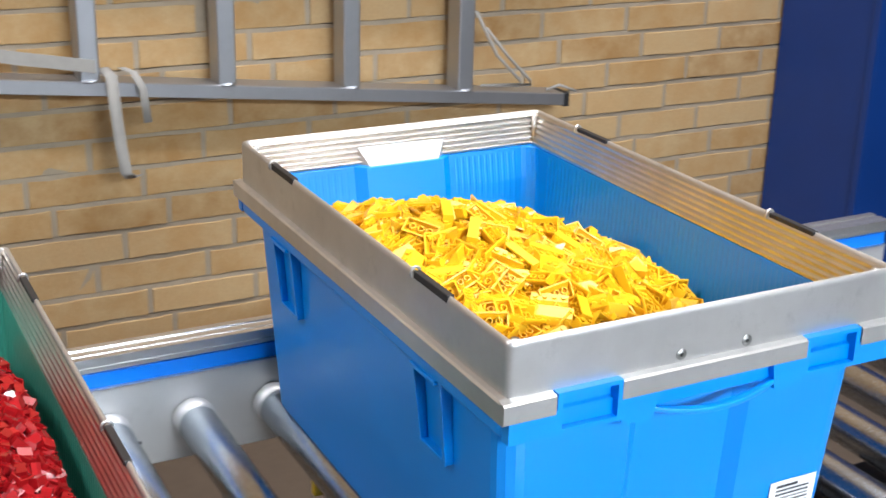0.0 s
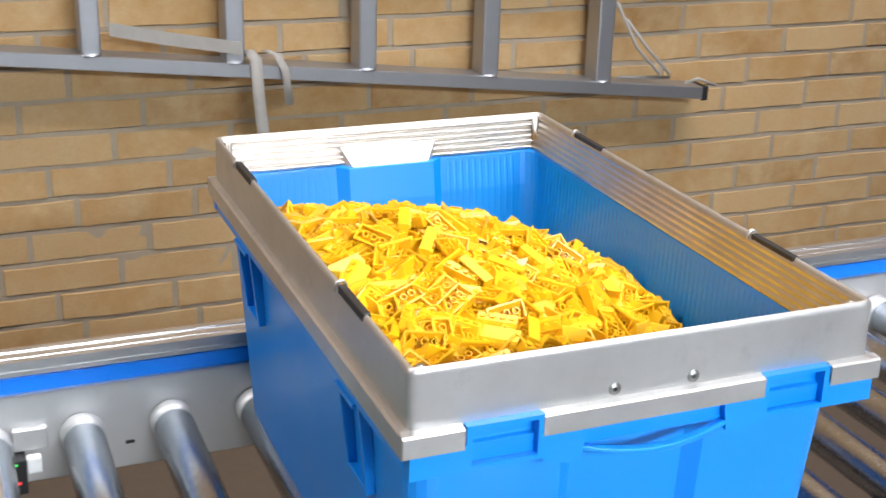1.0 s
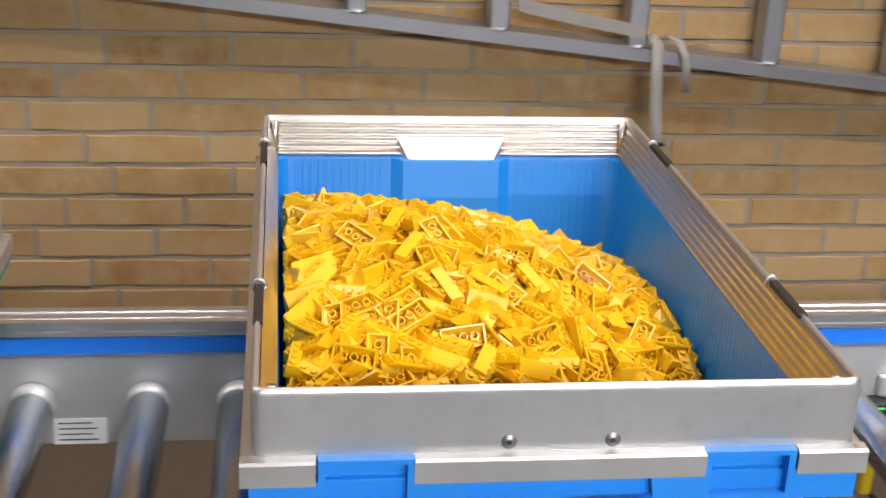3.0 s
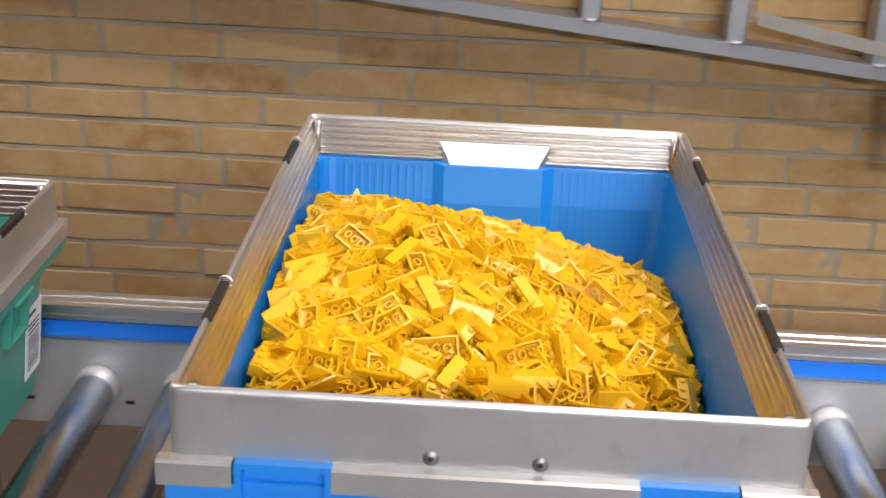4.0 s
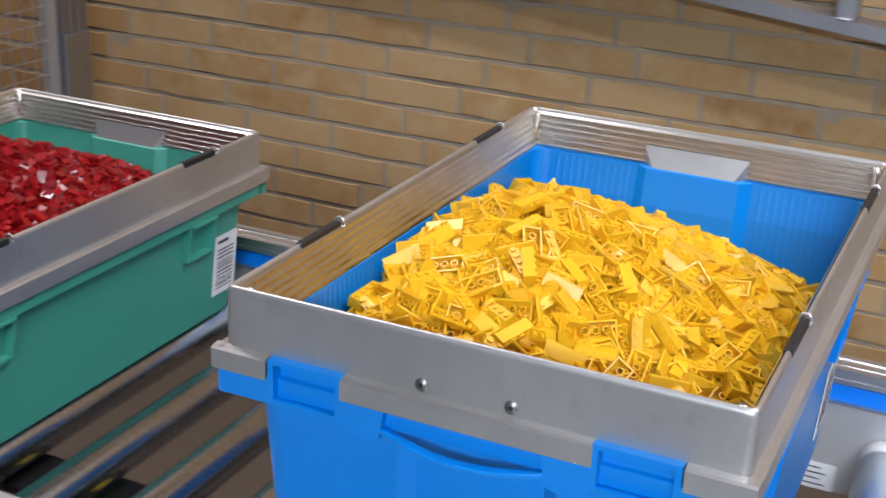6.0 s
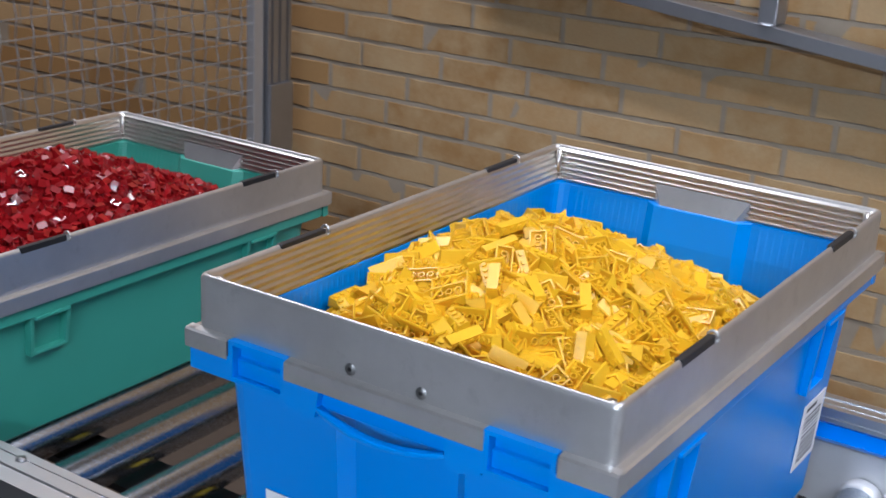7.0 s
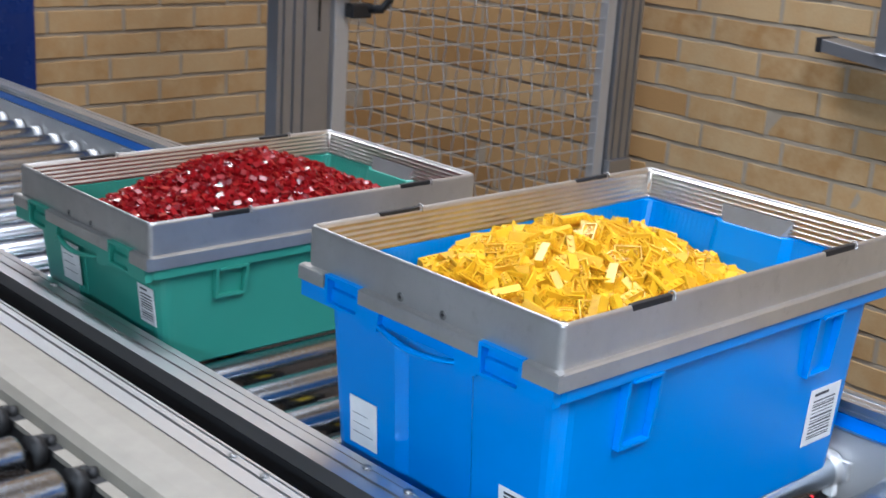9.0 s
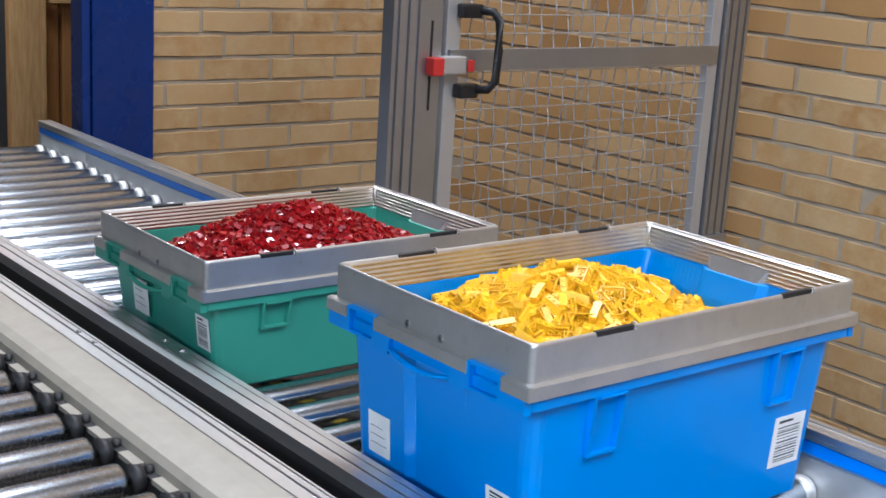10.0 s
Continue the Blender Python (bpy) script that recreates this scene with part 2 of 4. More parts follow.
def hall():
    # out of view; its pale tone is added to brighten the collar fronts
    aisle = part("floor_aisle", block(-8, 6, -6, -1.3, -0.12, 0), M_AISLE)
    tagged(aisle, "unseen hall floor before the line, made pale to reflect onto the steel fronts", "floor", kind="structure")
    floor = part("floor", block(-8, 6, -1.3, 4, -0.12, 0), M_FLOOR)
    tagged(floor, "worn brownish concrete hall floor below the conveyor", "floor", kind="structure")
    ceil = part("ceiling", block(-8, 6, -6, 4, 6.0, 6.2), M_CEIL)
    tagged(ceil, "plain pale hall ceiling above the luminaires", "ceiling", kind="structure")
    for name, b in (("wall_south", (-8, 6, -6.2, -6, 0, 3.3)), ("wall_south_head", (-8, 6, -6.2, -6, 5.3, 6.0)), ("wall_south_pier_1", (-8, -1.6, -6.2, -6, 3.3, 5.3)), ("wall_south_pier_2", (4.0, 6, -6.2, -6, 3.3, 5.3)), ("wall_east", (6, 6.2, -6.2, 4, 0, 6.0)), ("wall_west", (-8.2, -8, -6.2, 4, 0, 6.0))):
        tagged(part(name, block(*b), M_HALL), "plain pale painted wall of the hall", "wall", kind="structure")


def brick_meshes():
    """Six worn stretchers of the same size, each with its own uneven edges."""
    out = []
    for k in range(6):
        rng = random.Random(k)
        s = Shape()
        hx, hz, d, c = (PITCH - JOINT) / 2, (COURSE - JOINT) / 2, 0.05, 0.0016
        us = [-1, -0.62, -0.2, 0.25, 0.66, 1]
        edge = [(u, -1, rng.uniform(-0.0026, 0.0012)) for u in us] + [(u, 1, rng.uniform(-0.0012, 0.0016)) for u in reversed(us)]
        def ring(y, inset):
            return [(u * (hx - inset) + rng.uniform(-1, 1) * 0.0012, y + rng.uniform(-1, 1) * 0.0008, w * (hz - inset) - w * e) for u, w, e in edge]
        r0, r1, r2 = ring(d, 0), ring(c, 0), ring(0, c)
        s.sweep([r0, r1, r2], caps=False, smooth=False)
        s.add(r2, [(k2, k2 + 1, 10 - k2, 11 - k2) for k2 in range(5)])
        out.append(s.mesh("brick", M_BRICK))
    return out


def mortar_beds(a, b, face, z_top, course, seed, along):
    """Struck mortar: each course's bed is nearly flush, with a narrow open groove below the bricks above."""
    rng = random.Random(seed)
    s = Shape()
    n = int((b - a) / 0.035)
    for k in range(-66, 12):
        z0 = z_top - (k + 1) * course + JOINT / 2
        if z0 < 0.0 or z0 > 5.85:
            continue
        v, wob = [], 0.0
        for i in range(n + 1):
            wob = 0.7 * wob + rng.uniform(-0.0009, 0.0009)
            u = a + (b - a) * i / n
            gap = max(0.0007, 0.0015 + wob + (0.0012 if rng.random() < 0.08 else 0))
            d = 0.0028 + rng.uniform(-0.0006, 0.0006)
            for off, z in ((0.012, z0), (d, z0 - 0.0004), (d, z0 + course - gap - 0.0012), (d + 0.0012, z0 + course - gap), (0.012, z0 + course - gap)):
                v.append((u, face + off, z) if along == "x" else (face - off, u, z))
        f = []
        for i in range(n):
            for j in range(4):
                p, q = 5 * i + j, 5 * (i + 1) + j
                f.append((p, q, q + 1, p + 1))
        s.add(v, f)
    return s


def brick_walls():
    meshes = brick_meshes()
    rng = random.Random(4)
    back = part("wall_north", block(LEFT_X - 0.3, 4.2, WALL_Y + 0.0125, WALL_Y + 0.30, 0, 6.0), M_MORTAR)
    tagged(back, "yellow brick wall with recessed grey mortar joints", "wall", kind="structure")
    left = part("wall_return", block(LEFT_X - 0.30, LEFT_X - 0.0125, 0.645, WALL_Y + 0.0, 0, 6.0), M_MORTAR)
    tagged(left, "yellow brick return wall beside the blue door frame", "wall", kind="structure")
    tagged(part("mortar_bed", mortar_beds(LEFT_X, 4.05, WALL_Y, Z_TOP, COURSE, 21, "x"), M_MORTAR, back), kind="stuff")
    tagged(part("mortar_bed", mortar_beds(0.647, WALL_Y - 0.003, LEFT_X, RETURN_TOP, RETURN_COURSE, 22, "y"), M_MORTAR, left), kind="stuff")
    rest = Shape()
    n = 0
    for k in range(-66, 12):
        z = Z_TOP - (k + 0.5) * COURSE
        if z < 0.03 or z > 5.9:
            continue
        x0 = PHASES[k % 4]
        for i in range(-14, 19):
            x = x0 + PITCH * (i + 0.5)
            if x < LEFT_X + 0.1 or x > 4.05:
                continue
            near = -2.45 < x < 2.75 and RIM - 0.90 < z < RIM + 0.12
            m = Matrix.Translation((x, WALL_Y + rng.uniform(-0.0015, 0.002), z)) @ Euler((rng.uniform(-.006, .006), rng.uniform(-.004, .004), rng.uniform(-.006, .006))).to_matrix().to_4x4()
            if near and n < 300:
                part("brick", rng.choice(meshes), None, back, at=m)
                n += 1
            else:
                me = rng.choice(meshes)
                rest.add([v.co for v in me.vertices], [tuple(p.vertices) for p in me.polygons], m)
    ob = part("far_bricks", rest.mesh("far_bricks", M_BRICK_REST), None, back)
    tagged(ob, kind="stuff")
    rest = Shape()
    for k in range(-66, 12):
        z = RETURN_TOP - (k + 0.5) * RETURN_COURSE
        if z < 0.03 or z > 5.9:
            continue
        for i in range(-1, 6):
            y = 0.70 + (0.216, 0.04, 0.22, 0.089)[k % 4] + PITCH * (i + 0.5) - 0.10
            lo, hi = max(y - (PITCH - JOINT) / 2, 0.647), min(y + (PITCH - JOINT) / 2, WALL_Y - 0.003)
            if hi - lo < 0.03:
                continue
            sc = (hi - lo) / (PITCH - JOINT)
            m = Matrix.Translation((LEFT_X + rng.uniform(-0.001, 0.002), (lo + hi) / 2, z)) @ Matrix.Rotation(radians(90), 4, "Z") @ Matrix.Diagonal((sc, 1, 1.07, 1))
            if RIM - 0.62 < z < RIM + 0.25:
                part("brick", rng.choice(meshes), None, left, at=m)
            else:
                me = rng.choice(meshes)
                rest.add([v.co for v in me.vertices], [tuple(p.vertices) for p in me.polygons], m)
    tagged(part("far_bricks", rest.mesh("far_bricks", M_BRICK_REST), None, left), kind="stuff")


hall()


# ---- conveyors ----
def rail_profile(y, s, x0, x1, top, parent, wide, name, label):
    """An aluminium profile along x whose inner face stands at y; s points outwards."""
    sec = [(0, 0), (0, -0.004), (0.002, -0.0045), (0.002, -0.0115), (0, -0.012), (0, -0.0165), (0.006, -0.0165), (0.006, -0.020), (0.040, -0.020),
           (0.040, 0), (0.030, 0), (0.029, -0.002), (0.023, -0.002), (0.022, 0), (0.012, 0), (0.0115, -0.001), (0.009, -0.001), (0.0085, 0)]
    rings = [[(x, y + s * a * wide, top + b) for a, b in sec] for x in (x0, x1)]
    return part(name, Shape().sweep(rings, smooth=False), M_ALU, parent, label)


ROLLER_X = [0.087 + 0.1003 * k for k in range(-3, 17)] + [-0.339 - 0.1003 * k for k in range(0, 38)]
INNER, FRONT, TOP = 0.32, 0.30, RIM - 0.243


def roller_mesh(length, r):
    s = Shape()
    prof = [(-length / 2 - 0.012, 0.006), (-length / 2 - 0.002, 0.006), (-length / 2 - 0.002, r * 0.82), (-length / 2, r * 0.95), (-length / 2 + 0.004, r)]
    k = 24
    pts = prof + [(-a, b) for a, b in reversed(prof)]
    rings = [[(b * math.sin(2 * math.pi * j / k), a, b * math.cos(2 * math.pi * j / k)) for j in range(k)] for a, b in pts]
    return s.sweep(rings).mesh("roller", M_ROLLER)


def collar_mesh(r):
    k = 24
    pts = [(-0.010, r * 1.0), (-0.010, r * 1.06), (0.006, r * 1.08), (0.012, r * 1.08), (0.014, r * 1.0)]
    rings = [[(b * math.sin(2 * math.pi * j / k), a, b * math.cos(2 * math.pi * j / k)) for j in range(k)] for a, b in pts]
    return Shape().sweep(rings, caps=False).mesh("end_collar", M_PLATE)


def main_conveyor():
    c = empty("roller_conveyor", pose(0, 0, 0), "long powered roller conveyor with aluminium side rails and blue strip", "conveyor")
    x0, x1 = -4.09, 1.60
    for s, y in ((1, INNER), (-1, -FRONT)):
        rail_profile(y, s, x0, x1, TOP, c, 1.0 if s > 0 else 1.25, "side_rail", "grooved aluminium side rail")
        b = (y, y + s * 0.030)
        part("guide_strip", block(x0 + 0.003, x1 - 0.003, min(y + s * 0.003, b[1]), max(y + s * 0.003, b[1]), TOP - 0.0385, TOP - 0.0205), M_STRIPE, c, "bright blue plastic guide strip")
        part("side_plate", block(x0 + 0.002, x1 - 0.002, min(y, y + s * 0.028), max(y, y + s * 0.028), TOP - 0.150, TOP - 0.039), M_PLATE, c, "grey galvanised side plate", 0.0015)
        part("lip", Shape().box(x0 + 0.002, x1 - 0.002, min(y - s * 0.002, y + s * 0.004), max(y - s * 0.002, y + s * 0.004), TOP - 0.0415, TOP - 0.0388), M_ALU, c)
    part("rail_skirt", block(x0, x1, -FRONT - 0.0505, -FRONT - 0.0485, TOP - 0.14, TOP - 0.0205), M_BLACK, c, "black cover behind the front rail")
    rm = roller_mesh(INNER + FRONT - 0.006, 0.0235)
    cm = collar_mesh(0.0235)
    for x in ROLLER_X:
        r = part("roller", rm, None, c, at=Matrix.Translation((x, (INNER - FRONT) / 2, ROLL - 0.0235)))
        part("end_collar", cm, None, r, at=Matrix.Translation((0, (INNER + FRONT) / 2 - 0.016, 0)))
        part("end_collar", cm, None, r, at=Matrix.Translation((0, -(INNER + FRONT) / 2 + 0.016, 0)) @ Matrix.Rotation(math.pi, 4, "Z"))
    for x in (-2.80, -2.74, -1.943, -1.884, -1.142, -1.073, -0.34, -0.28, 0.46, 0.52):
        part("bolt", Shape().rod((x, -FRONT - 0.014, TOP - 0.003), (x, -FRONT - 0.014, TOP + 0.003), 0.005, 12), M_SCREW, c)
    for x in (0.13, -0.397, -0.93, 0.66):
        s = part("sensor_bracket", block(x - 0.018, x + 0.020, INNER - 0.010, INNER - 0.0005, TOP - 0.105, TOP - 0.078), M_PLATE, c, "small steel sensor bracket", 0.002)
        part("sensor_lens", block(x - 0.006, x + 0.010, INNER - 0.022, INNER - 0.0105, TOP - 0.128, TOP - 0.108), M_WHITE, s, "white sensor housing", 0.002)
        part("sensor_body", block(x - 0.030, x - 0.0065, INNER - 0.026, INNER - 0.001, TOP - 0.150, TOP - 0.106), M_BLACK, s, "black sensor body", 0.002)
        part("red_lamp", block(x - 0.028, x - 0.014, INNER - 0.028, INNER - 0.0255, TOP - 0.1355, TOP - 0.1335), M_LED, s, "glowing red indicator")
        part("green_lamp", block(x - 0.026, x - 0.016, INNER - 0.028, INNER - 0.0255, TOP - 0.112, TOP - 0.1105), M_LEDG, s, "glowing green indicator")
        part("cable", Shape().tube([(x - 0.018, INNER - 0.014, TOP - 0.15), (x - 0.016, INNER - 0.016, TOP - 0.19), (x - 0.006, INNER - 0.010, TOP - 0.24), (x + 0.06, INNER - 0.006, TOP - 0.30)], 0.003), M_BLACK, s)
        part("cable_tag", block(x - 0.024, x - 0.010, INNER - 0.020, INNER - 0.008, TOP - 0.235, TOP - 0.190), M_TAG, s, "yellow cable tag", 0.002)
    part("plate_tape", block(-4.06, -3.72, INNER - 0.0014, INNER - 0.0002, TOP - 0.070, TOP - 0.043), M_WHITE, c, "white tape on the side plate")
    tag = part("plate_label", block(-0.320, -0.262, INNER - 0.0012, INNER - 0.0002, TOP - 0.150, TOP - 0.118), M_WHITE, c, "white printed label on the side plate")
    for k in range(4):
        part("printed_line", block(-0.315, -0.272 - 0.006 * (k % 2), INNER - 0.0018, INNER - 0.0013, TOP - 0.145 + 0.007 * k, TOP - 0.1435 + 0.007 * k), M_INK, tag)
    for x in (-0.505, -0.02, 0.24, 0.42, -0.62, -0.86, -1.1):
        part("slot", Shape().tube([(x - 0.005, INNER - 0.0004, TOP - 0.118), (x + 0.005, INNER - 0.0004, TOP - 0.118)], 0.0022, 8), M_BLACK, c)
    part("drive_guard", block(-3.9, 1.5, -0.130, -0.060, ROLL - 0.070, ROLL - 0.061), M_BLACK, c, "dark drive guard below the rollers")
    for k in range(16):
        x = -2.094 + 0.1003 * k
        part("caution_tag", block(x - 0.016, x + 0.016, -0.108, -0.084, ROLL - 0.0608, ROLL - 0.0598), M_TAG, c, "small yellow caution sticker")
    for x in (-3.9, -2.3, -0.7, 0.9):
        for y in (-FRONT - 0.015, INNER + 0.015):
            part("support_leg", block(x - 0.025, x + 0.025, y - 0.012, y + 0.012, 0, TOP - 0.151), M_ALU_DULL, c, "", 0.002)
    return c


def near_conveyor():
    c = empty("accumulation_conveyor", pose(0, 0, 0), "roller conveyor with cream cover rail and black roller bearings", "conveyor")
    x0, x1 = -4.4, 1.9
    prof = [(-0.405, 0), (-0.407, 0.002), (-0.410, 0.002), (-0.411, 0), (-0.420, 0), (-0.422, -0.002), (-0.425, -0.002), (-0.427, 0), (-0.444, 0), (-0.446, -0.002), (-0.446, -0.10), (-0.405, -0.10)]
    part("cover_rail", Shape().sweep([[(x, a, TOP + b) for a, b in prof] for x in (x0, x1)], smooth=False), M_ALU, c, "grooved pale aluminium rail")
    prof = [(-0.4465, 0.001), (-0.470, 0.0), (-0.500, -0.004), (-0.516, -0.009), (-0.524, -0.018), (-0.526, -0.030), (-0.526, -0.10), (-0.4465, -0.10)]
    part("cover_slope", Shape().sweep([[(x, a, TOP + b) for a, b in prof] for x in (x0, x1)], smooth=False), M_CREAM, c, "broad scuffed cream cover", 0.002)
    # black box added low in the open gap, standing in for its shade
    part("gap_darkener", block(x0, x1, -0.4042, -0.3605, TOP - 0.14, TOP - 0.085), M_BLACK, c, "black strip that makes the gap between the conveyors dark")
    part("bearing_strip", block(x0, x1, -0.541, -0.5265, TOP - 0.08, TOP - 0.030), M_BLACK, c, "black plastic bearing strip")
    rm = roller_mesh(0.56, 0.026)
    bm_ = Shape().rod((0, 0, 0), (0, 0.016, 0), 0.0215, 18, 0.018).mesh("bearing", M_BLACK)
    cl = Shape().box(-0.026, 0.022, 0.0, 0.015, -0.004, 0.003).mesh("clip", M_CREAM)
    nub = Shape().rod((0, 0.003, -0.012), (0, 0.003, 0.003), 0.008, 12, 0.006).mesh("bearing_nub", M_BLACK)
    for k in range(62):
        x = -4.35 + 0.1 * k
        part("roller", rm, None, c, at=Matrix.Translation((x, -0.855, TOP - 0.036)))
        part("bearing", bm_, None, c, at=Matrix.Translation((x, -0.5598, TOP - 0.036)))
        part("bearing_nub", nub, None, c, at=Matrix.Translation((x, -0.5365, TOP - 0.024)))
        part("clip", cl, None, c, at=Matrix.Translation((x + 0.05, -0.5415, TOP - 0.032)))
    for x in (-2.79, -2.73, -2.046, -1.984, -1.25, -1.19, -0.45, -0.39):
        part("bolt", Shape().rod((x, -0.4165, TOP - 0.003), (x, -0.4165, TOP + 0.003), 0.0045, 12), M_SCREW, c)
    part("outer_rail", block(x0, x1, -1.19, -1.15, TOP - 0.12, TOP - 0.02), M_ALU, c, "", 0.003)
    for x in (-3.9, -2.3, -0.7, 0.9):
        for y in (-1.17, -0.47):
            part("support_leg", block(x - 0.025, x + 0.025, y - 0.018, y + 0.018, 0, TOP - 0.121 if y < -1 else TOP - 0.101), M_ALU_DULL, c, "", 0.002)
    return c


main_conveyor()
near_conveyor()


# ---- totes ----
def rounded_rect(hx, hy, r, k=4):
    pts = []
    for cx, cy, a0 in ((hx - r, hy - r, 0), (-hx + r, hy - r, 90), (-hx + r, -hy + r, 180), (hx - r, -hy + r, 270)):
        for j in range(k + 1):
            a = radians(a0 + 90 * j / k)
            pts.append((cx + r * math.cos(a), cy + r * math.sin(a)))
    return pts


def loop(hx, hy, r, z, dent=0.0):
    """A ring round the tote at height z; both short sides bow in by dent in the middle."""
    pts = []
    base = rounded_rect(hx, hy, r)
    def side(sgn):
        xs = (0.062, 0.050, -0.050, -0.062)
        return [(sgn * x, sgn * (hy - (dent if abs(x) < 0.06 else 0)), z) for x in xs]
    b = [(x, y, z) for x, y in base]
    return b[0:5] + side(1) + b[5:15] + side(-1) + b[15:20]


def tote(name, mat, rim, at, label, labels):
    """A stackable tote with a stainless collar; rim: height of the collar's top edge over its base."""
    t = empty(name, at, label, "tote", "totes on the conveyor")
    lip0 = rim - 0.040          # top of the plastic
    band = rim - 0.082          # foot of the rim band
    step = max(0.05, rim - 0.155)
    # outer skin, rim and inner skin in one closed body
    rings = [loop(0.166, 0.262, 0.015, 0.000, 0.010), loop(0.170, 0.266, 0.018, 0.004, 0.010), loop(0.170 + 0.014 * step / band, 0.266 + 0.015 * step / band, 0.020, step, 0.010),
             loop(0.184, 0.281, 0.020, band - 0.001, 0.010), loop(0.184, 0.281, 0.020, band, 0.0), loop(0.1955, 0.3005, 0.012, band + 0.001), loop(0.196, 0.301, 0.012, band + 0.003),
             loop(0.196, 0.301, 0.012, rim - 0.0640), loop(0.1915, 0.2972, 0.012, rim - 0.0625), loop(0.1915, 0.2972, 0.012, lip0 - 0.003), loop(0.1865, 0.293, 0.012, lip0 - 0.001), loop(0.181, 0.2885, 0.012, lip0), loop(0.1785, 0.2855, 0.016, lip0 - 0.002, 0.010), loop(0.1775, 0.2780, 0.016, band + 0.002, 0.010), loop(0.164, 0.261, 0.014, 0.010, 0.010), loop(0.161, 0.258, 0.012, 0.006, 0.010)]
    s = Shape().sweep(rings, caps=False, smooth=False)
    k = len(rings[0])
    s.add(rings[0], [tuple(reversed(range(k)))])
    s.add(rings[-1], [tuple(range(k))])
    body = part("body", s, mat, t, "", 0.0015, 2)
    # fine upright ribs on the inner faces
    rib = Shape()
    # heights and half widths of the inner faces, foot to lip
    levels = ((0.02, 0.1646, 0.2618), (band + 0.002, 0.1775, 0.2780), (lip0 - 0.006, 0.1784, 0.2847))
    def ribs(u, sg, axis):
        for (za, xa, ya), (zb, xb, yb) in zip(levels, levels[1:]):
            a, b = (xa, xb) if axis == 0 else (ya, yb)
            flat = [(a - 0.0003, u - 0.0008, za), (a - 0.0003, u + 0.0008, za), (b - 0.0003, u + 0.0008, zb), (b - 0.0003, u - 0.0008, zb),
                    (a, u - 0.0022, za), (a, u + 0.0022, za), (b, u + 0.0022, zb), (b, u - 0.0022, zb)]
            v = [(sg * p, q, z) if axis == 0 else (q, sg * p, z) for p, q, z in flat]
            f = [(0, 1, 2, 3), (4, 0, 3, 7), (1, 5, 6, 2)]
            rib.add(v, f if (sg < 0) == (axis == 0) else [tuple(reversed(q)) for q in f])
    for sg in (-1, 1):
        for n in range(62):
            ribs(-0.244 + 0.008 * n, sg, 0)
        for n in range(39):
            x = -0.152 + 0.008 * n
            if abs(x) > 0.066:
                ribs(x, sg, 1)
    tagged(part("inner_ribs", rib, mat, body), kind="stuff")
    # short sides: framed pockets, stepped lugs and a curved hand grip
    for sg in (-1, 1):
        y = sg * 0.2972
        for cx in (-0.123, 0.123):
            fr = Shape()
            for b in ((cx - 0.030, cx - 0.0255), (cx + 0.0255, cx + 0.030)):
                fr.box(b[0], b[1], min(y, y + sg * 0.0105), max(y, y + sg * 0.0105), band + 0.0, rim - 0.0465)
            fr.box(cx - 0.0255, cx + 0.0255, min(y, y + sg * 0.0105), max(y, y + sg * 0.0105), band, band + 0.004)
            fr.box(cx - 0.0255, cx + 0.0255, min(y, y + sg * 0.0105), max(y, y + sg * 0.0105), rim - 0.050, rim - 0.0465)
            part("pocket_frame", fr, mat, body)
        for cx in (-1, 1):
            lug = Shape()
            v = [(cx * 0.093, y, rim - 0.061), (cx * 0.058, y, rim - 0.061), (cx * 0.062, y, band - 0.005), (cx * 0.070, y, band - 0.008), (cx * 0.093, y, band - 0.002)]
            w = [(a, y + sg * 0.0105, c) for a, b, c in v]
            lug.sweep([v, w], smooth=False)
            part("lug", lug, mat, body)
            lug = Shape()
            v = [(cx * 0.153, y, rim - 0.061), (cx * 0.1955, y, rim - 0.061), (cx * 0.1955, y, band), (cx * 0.153, y, band)]
            w = [(a, y + sg * 0.0105, c) for a, b, c in v]
            lug.sweep([v, w], smooth=False)
            part("corner_lug", lug, mat, body)
        path = [(0.062 * u, y + sg * (0.006 + 0.010 * (1 - u * u)), band + 0.002 - 0.0065 * (1 - u * u)) for u in [k / 8 for k in range(-8, 9)]]
        grip = Shape()
        grip.sweep([[(a, b - 0.004, c - 0.0022), (a, b + 0.004, c - 0.0022), (a, b + 0.004, c + 0.0022), (a, b - 0.004, c + 0.0022)] for a, b, c in path])
        part("hand_grip", grip, mat, body, "", 0.0008)
    # long sides: two U-shaped frames each
    foot = band - (0.075 if rim > 0.27 else 0.042)
    for sg in (-1, 1):
        for cy in (-0.166, 0.176):
            fr = Shape()
            def xx(z):
                return 0.1835 - (band - z) * 0.045
            for y0, y1 in ((cy - 0.029, cy - 0.0235), (cy + 0.0235, cy + 0.029)):
                v = [(sg * 0.197, y0, rim - 0.062), (sg * 0.197, y1, rim - 0.062), (sg * (xx(foot) + 0.007), y1 + (0.003 if y0 < cy else -0.003), foot), (sg * (xx(foot) + 0.007), y0 + (0.003 if y0 < cy else -0.003), foot)]
                w = [(sg * (0.1805 if c > band else 0.1765), b, c) for a, b, c in v]
                fr.sweep([v, w], smooth=False)
            fr.box(min(sg * 0.176, sg * (xx(foot) + 0.007)), max(sg * 0.176, sg * (xx(foot) + 0.007)), cy - 0.026, cy + 0.026, foot - 0.004, foot + 0.0005)
            fr.box(min(sg * 0.1805, sg * 0.1985), max(sg * 0.1805, sg * 0.1985), cy - 0.0235, cy + 0.0235, band - 0.002, band + 0.002)
